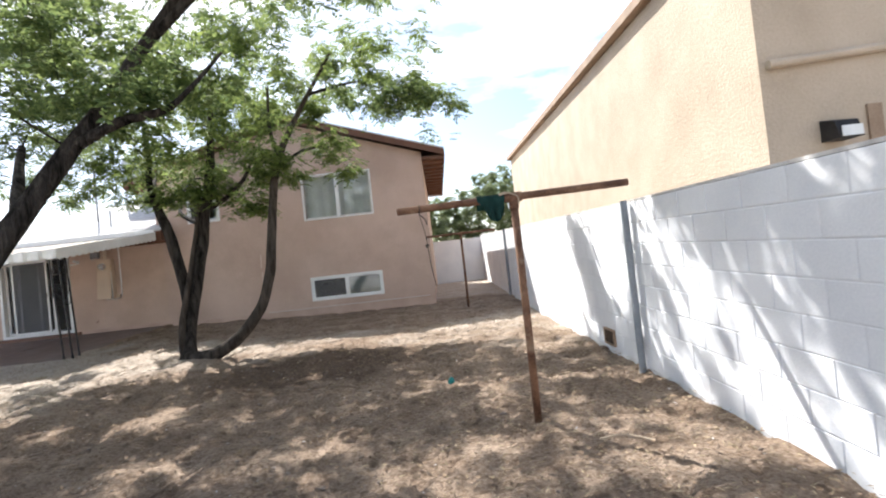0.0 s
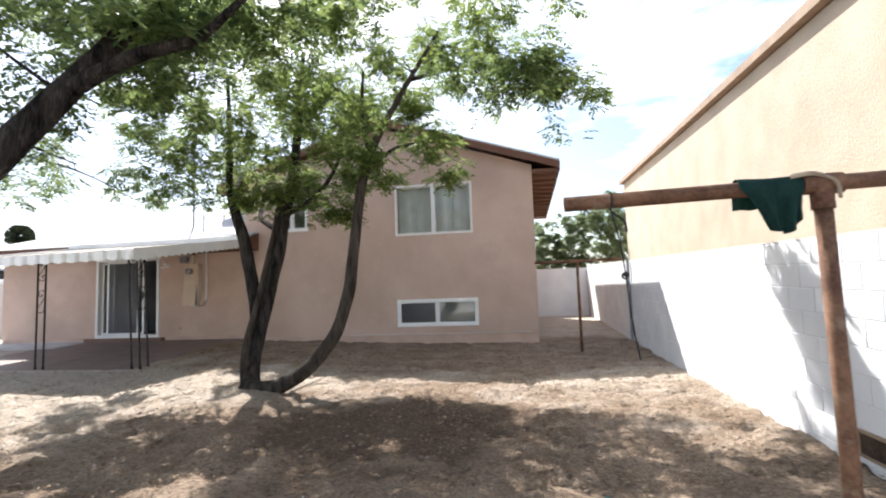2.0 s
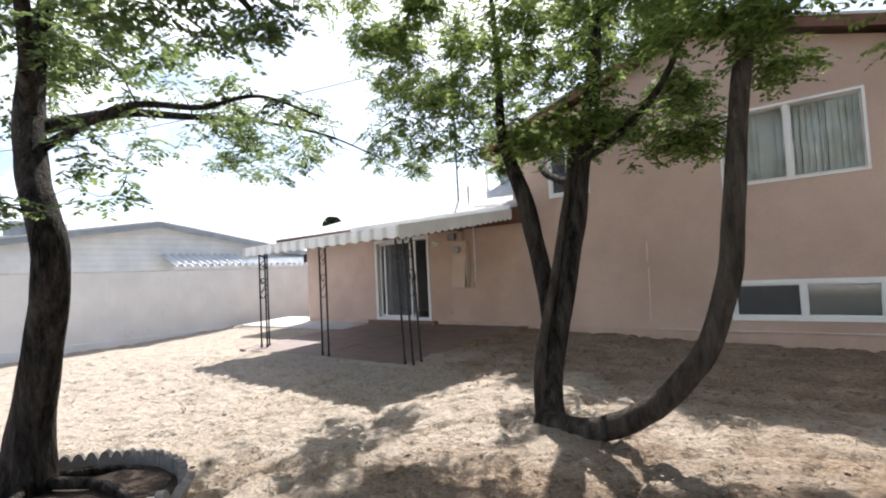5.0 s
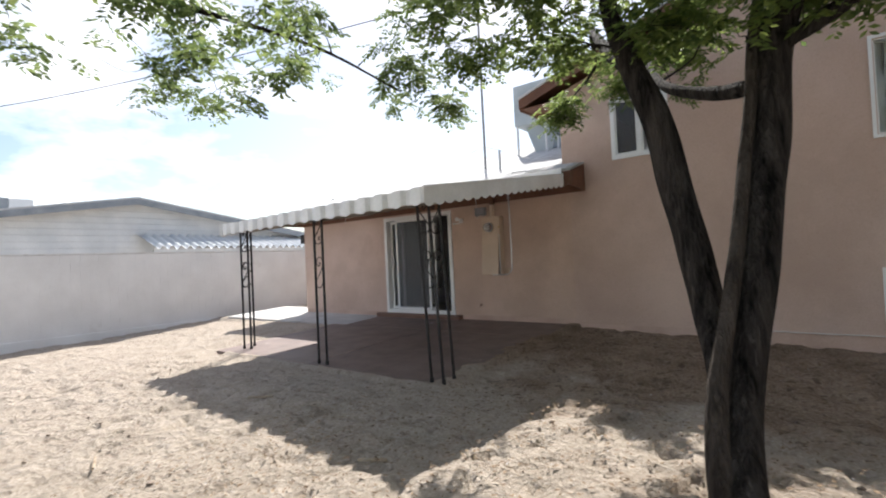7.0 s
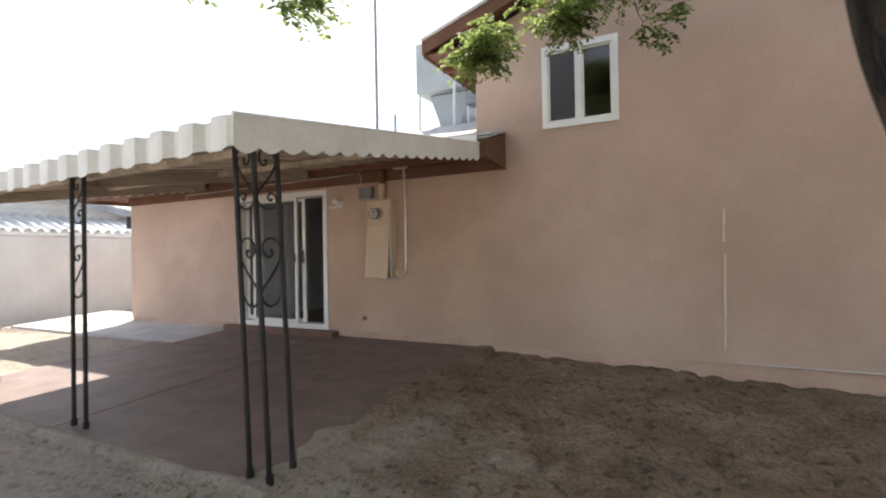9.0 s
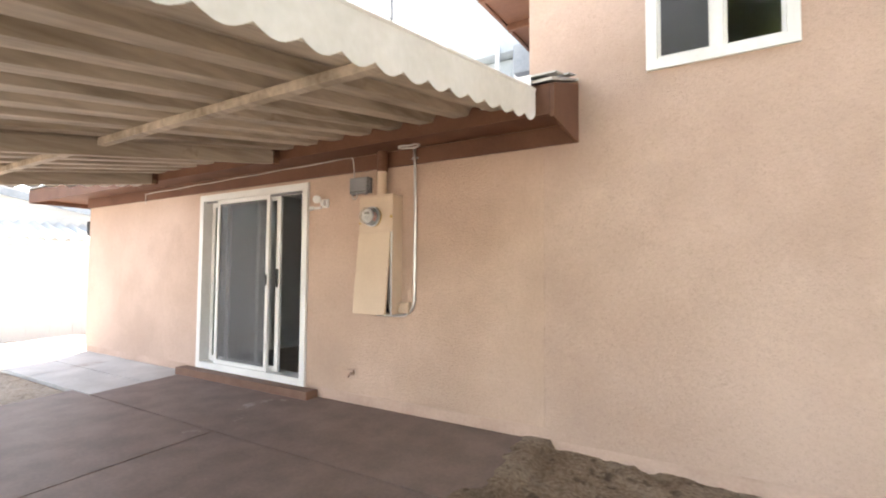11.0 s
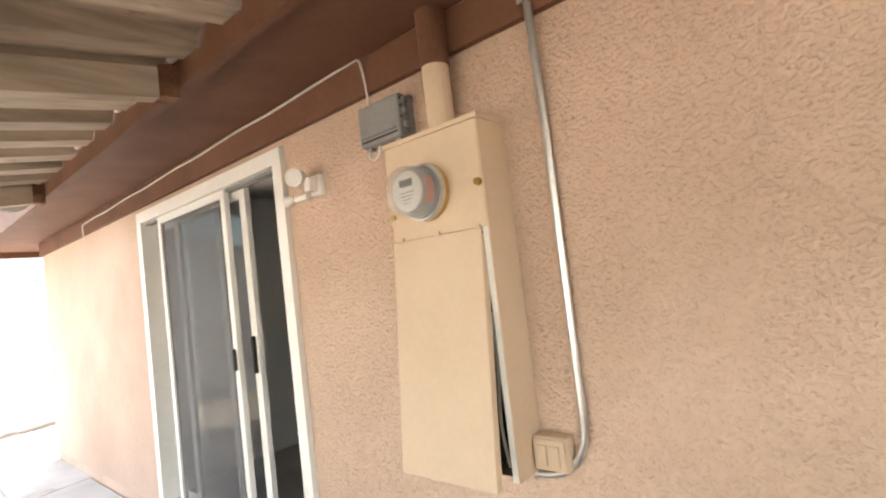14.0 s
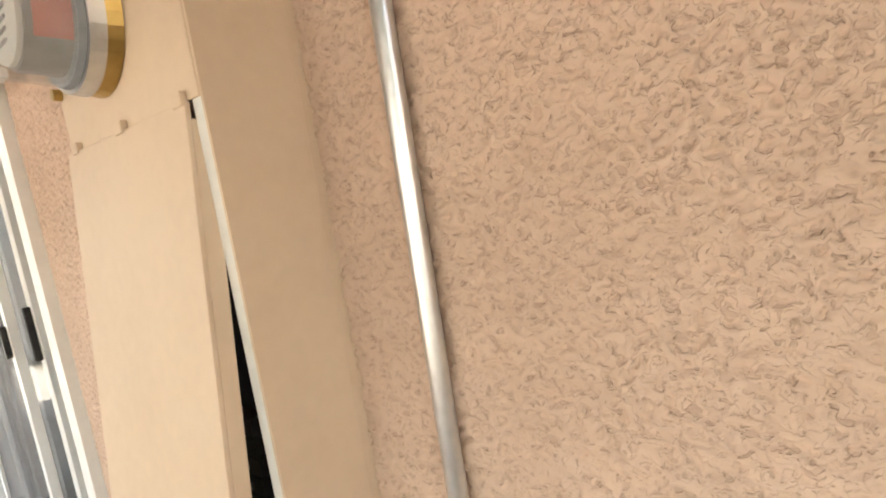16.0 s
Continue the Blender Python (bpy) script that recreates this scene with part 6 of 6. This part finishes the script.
flood = thing("flood_light", (-9.6, F, 2.2), "white twin floodlight beside the patio door", "light")
part("bracket", boxes((-9.665, -9.585, F - 0.03, F - 0.001, 2.22, 2.31), (-9.645, -9.605, F - 0.075, F - 0.0305, 2.235, 2.295), (-9.735, -9.646, F - 0.07, F - 0.045, 2.205, 2.230), bevel=0.006), M_WHITE, flood)
def lamp_head(c, d, k=0.82):
    d = Vector(d).normalized()
    c = Vector(c)
    bm = bmesh.new()
    tube(bm, [c - d * 0.07 * k, c - d * 0.045 * k, c - d * 0.01 * k, c + d * 0.03 * k], [0.03 * k, 0.042 * k, 0.048 * k, 0.048 * k], 18)
    head = part("lamp_head", bm, M_WHITE, flood)
    bm = bmesh.new()
    tube(bm, [c + d * 0.0305 * k, c + d * 0.036 * k], [0.040 * k, 0.036 * k], 18)
    part("lens", bm, M_LENS, head)
lamp_head((-9.66, F - 0.10, 2.30), (0.55, -1, -0.12))
lamp_head((-9.77, F - 0.08, 2.215), (-0.9, -0.6, -0.3), 0.5)

corner = thing("corner_lamp", (-14.95, 13.05, 2.2), "black floodlight on the corner of the low wing", "light")
part("lamp_housing", boxes((-15.10, -14.90, 12.96, 13.16, 2.12, 2.36), bevel=0.02), M_IRON, corner)
part("mounting_arm", boxes((-14.899, -14.831, 13.03, 13.09, 2.2, 2.28), bevel=0.008), M_IRON, corner)
bib = thing("hose_bib", (-9.22, F, 0.6), "small brass hose tap on the wall", "tap")
part("spout", tubes(([(-9.22, F + 0.01, 0.60), (-9.22, F - 0.06, 0.60), (-9.225, F - 0.085, 0.575)], [0.014, 0.014, 0.013]), seg=10), M_STEM, bib)
part("handle", tubes(([(-9.26, F - 0.05, 0.635), (-9.18, F - 0.05, 0.635)], 0.009), ([(-9.22, F - 0.05, 0.60), (-9.22, F - 0.05, 0.635)], 0.006), seg=8), M_STEM, bib)
strip = thing("cable_cover", (-4.7, F, 0.5), "narrow painted cable cover broken in two lengths", "cable cover")
for za, zb, xa, xb in ((1.58, 1.92, -4.685, -4.675), (0.46, 1.45, -4.69, -4.675)):
    bm = bmesh.new()
    prism(bm, [(xa - 0.013, za), (xa + 0.013, za), (xb + 0.013, zb), (xb - 0.013, zb)], "y", F - 0.012, F - 0.0005)
    bmesh.ops.bevel(bm, geom=bm.edges[:], offset=0.003, segments=1, affect="EDGES")
    part("cover_length", bm, M_PAINTED, strip)
bm = bmesh.new()
tube(bm, smooth_path([(-4.60, F - 0.008, 0.345), (-4.2, F - 0.008, 0.338), (-3.4, F - 0.008, 0.337), (-2.0, F - 0.008, 0.338), (-0.2, F - 0.008, 0.338)], 5), 0.0075, 6)
single("wall_cable", bm, M_WIRE, "pale cable lying along the foot of the wall", "cable")


# ---- roof fixtures ----
mast = thing("antenna_mast", (-9.85, 14.2, 3.55), "slender steel antenna mast on the low roof", "antenna")
part("pole", tubes(([(-9.85, 14.2, 3.5), (-9.86, 14.2, 8.4)], 0.027), seg=8), M_GREY, mast)
part("guy_wire", tubes(([(-9.85, 14.2, 4.0), (-11.5, 13.4, 3.3)], 0.006), ([(-9.85, 14.2, 4.0), (-8.4, 13.6, 3.4)], 0.006), seg=5), M_WIRE, mast)
part("vent_pipe", tubes(([(-9.1, 13.6, 3.3), (-9.1, 13.6, 3.7)], 0.025), seg=8), M_GALV, mast)
cool = thing("evaporative_cooler", (-9.0, 16.0, 4.1), "pale metal rooftop evaporative cooler on a stand", "cooler")
part("cabinet", boxes((-9.75, -8.6, 15.4, 16.5, 4.62, 5.6), bevel=0.02), M_COOLER, cool)
bm = bmesh.new()
prism(bm, [(-9.55, 4.6), (-8.75, 4.6), (-8.9, 3.9), (-9.3, 3.9)], "y", 15.6, 16.3)
part("duct", bm, M_COOLER, cool)
for x in (-9.7, -8.66):
    for y in (15.45, 16.45):
        part("stand_leg", boxes((x - 0.02, x + 0.02, y - 0.02, y + 0.02, 3.55 + (y - 14.3) * 0.32, 4.62)), M_SIDING, cool)
part("pipe", tubes(([(-8.9, 15.35, 4.7), (-8.9, 15.35, 3.75)], 0.03), seg=8), M_SIDING, cool)
part("motor_box", boxes((-8.6, -8.35, 15.2, 15.5, 4.2, 4.6), bevel=0.02), M_GREYTRIM, cool)
bm = bmesh.new()
tube(bm, [(-40 + 30.15 * k / 20, -2 + 16.2 * k / 20, 8.2 - 0.7 * k / 20 - 1.6 * math.sin(math.pi * k / 20)) for k in range(21)], 0.012, 5)
single("overhead_wire", bm, M_CORD, "overhead service wire crossing the sky", "wire")

# ---- litter on the ground ----
def litter(name, n, area, size, mat_l, label, seed, long=1.0, dense=None):
    rng = np.random.default_rng(seed)
    V, Fc = [], []
    while len(Fc) < n:
        x, y = rng.uniform(area[0], area[1]), rng.uniform(area[2], area[3])
        if dense and rng.random() > dense(x, y):
            continue
        if -12.3 < x < -7.2 and y > 9.1 or y > 12.8 and x < 0:
            continue
        a = rng.uniform(0, 6.283)
        L = size * rng.uniform(0.5, 1.4)
        W = L * rng.uniform(0.2, 0.5) / long
        z = ground_z(x, y) + rng.uniform(0.004, 0.02) + 0.02
        c, s = math.cos(a), math.sin(a)
        i = len(V)
        t = rng.uniform(-0.35, 0.35, 4) * L
        for k, (u, v) in enumerate(((-L, 0), (0, -W), (L, 0), (0, W))):
            V.append((x + u * c - v * s, y + u * s + v * c, z + t[k] * 0.5))
        Fc.append((i, i + 1, i + 2, i + 3))
    me = bpy.data.meshes.new(name)
    me.from_pydata(V, [], Fc)
    return tagged(part_mesh(name, me, mat_l, None), label, "litter", kind="stuff")

litter("leaf_litter", 24000, (-8, 2.0, -1.5, 9.5), 0.020, M_LITTER, "scattered dry leaves and twigs on the dirt", 3)
litter("dry_grass", 9000, (-2.5, 2.03, -1.5, 9), 0.022, M_STRAW, "short straw and dead grass along the wall", 4, long=3.5, dense=lambda x, y: sstep(-2.5, 1.2, x))
litter("pale_gravel", 1500, (-15, 2.0, -1, 12), 0.013, M_CONC, "tiny pale stones in the sand", 6)

def clods():
    rng = np.random.default_rng(8)
    bm = bmesh.new()
    V, Fc = [], []
    ico = bmesh.new()
    bmesh.ops.create_icosphere(ico, subdivisions=1, radius=1)
    iv = [v.co.copy() for v in ico.verts]
    fi = [tuple(v.index for v in f.verts) for f in ico.faces]
    ico.free(); bm.free()
    for _ in range(700):
        x, y = rng.uniform(-12, 2), rng.uniform(1, 12.7)
        if -12.35 < x < -7.2 and y > 9.1:
            continue
        r = rng.uniform(0.005, 0.018)
        b = len(V)
        for v in iv:
            k = r * (1 + 0.35 * rng.normal())
            V.append((x + v.x * k * 1.3, y + v.y * k * 1.3, ground_z(x, y) + 0.008 + v.z * k * 0.6))
        Fc += [tuple(b + i for i in f) for f in fi]
    me = bpy.data.meshes.new("dirt_clods")
    me.from_pydata(V, [], Fc)
    return tagged(part_mesh("dirt_clods", me, M_CLOD, None, smooth=True), "small crumbly clods lying on the sand", "clods", kind="stuff")

clods()
for pts, r in (([(1.05, 2.5, 0.03), (1.2, 2.47, 0.05), (1.35, 2.38, 0.03)], 0.008), ([(-6.6, 7.4, 0.06), (-6.4, 7.5, 0.07)], 0.012), ([(-9.0, 7.9, 0.07), (-8.75, 8.05, 0.08)], 0.011), ([(-8.5, 6.3, 0.05), (-8.2, 6.2, 0.06)], 0.01), ([(-5.8, 10.6, 0.13), (-5.6, 10.7, 0.13)], 0.01)):
    bm = bmesh.new()
    tube(bm, smooth_path(pts, 4), r, 6, wobble=0.3)
    single("dry_stick", bm, M_STICK, "pale dry stick lying on the dirt", "stick", group="sticks")
bm = bmesh.new()
bmesh.ops.create_icosphere(bm, subdivisions=3, radius=0.035, matrix=Matrix.Translation((0.15, 4.35, 0.045)))
for v in bm.verts:
    v.co += Vector((0, 0, 1)) * 0.012 * noise.noise(v.co * 30) + Vector((1, 0, 0)) * 0.012 * noise.noise(v.co * 25)
single("teal_scrap", bm, M_TEAL, "crumpled teal plastic scrap on the dirt", "scrap", smooth=True)
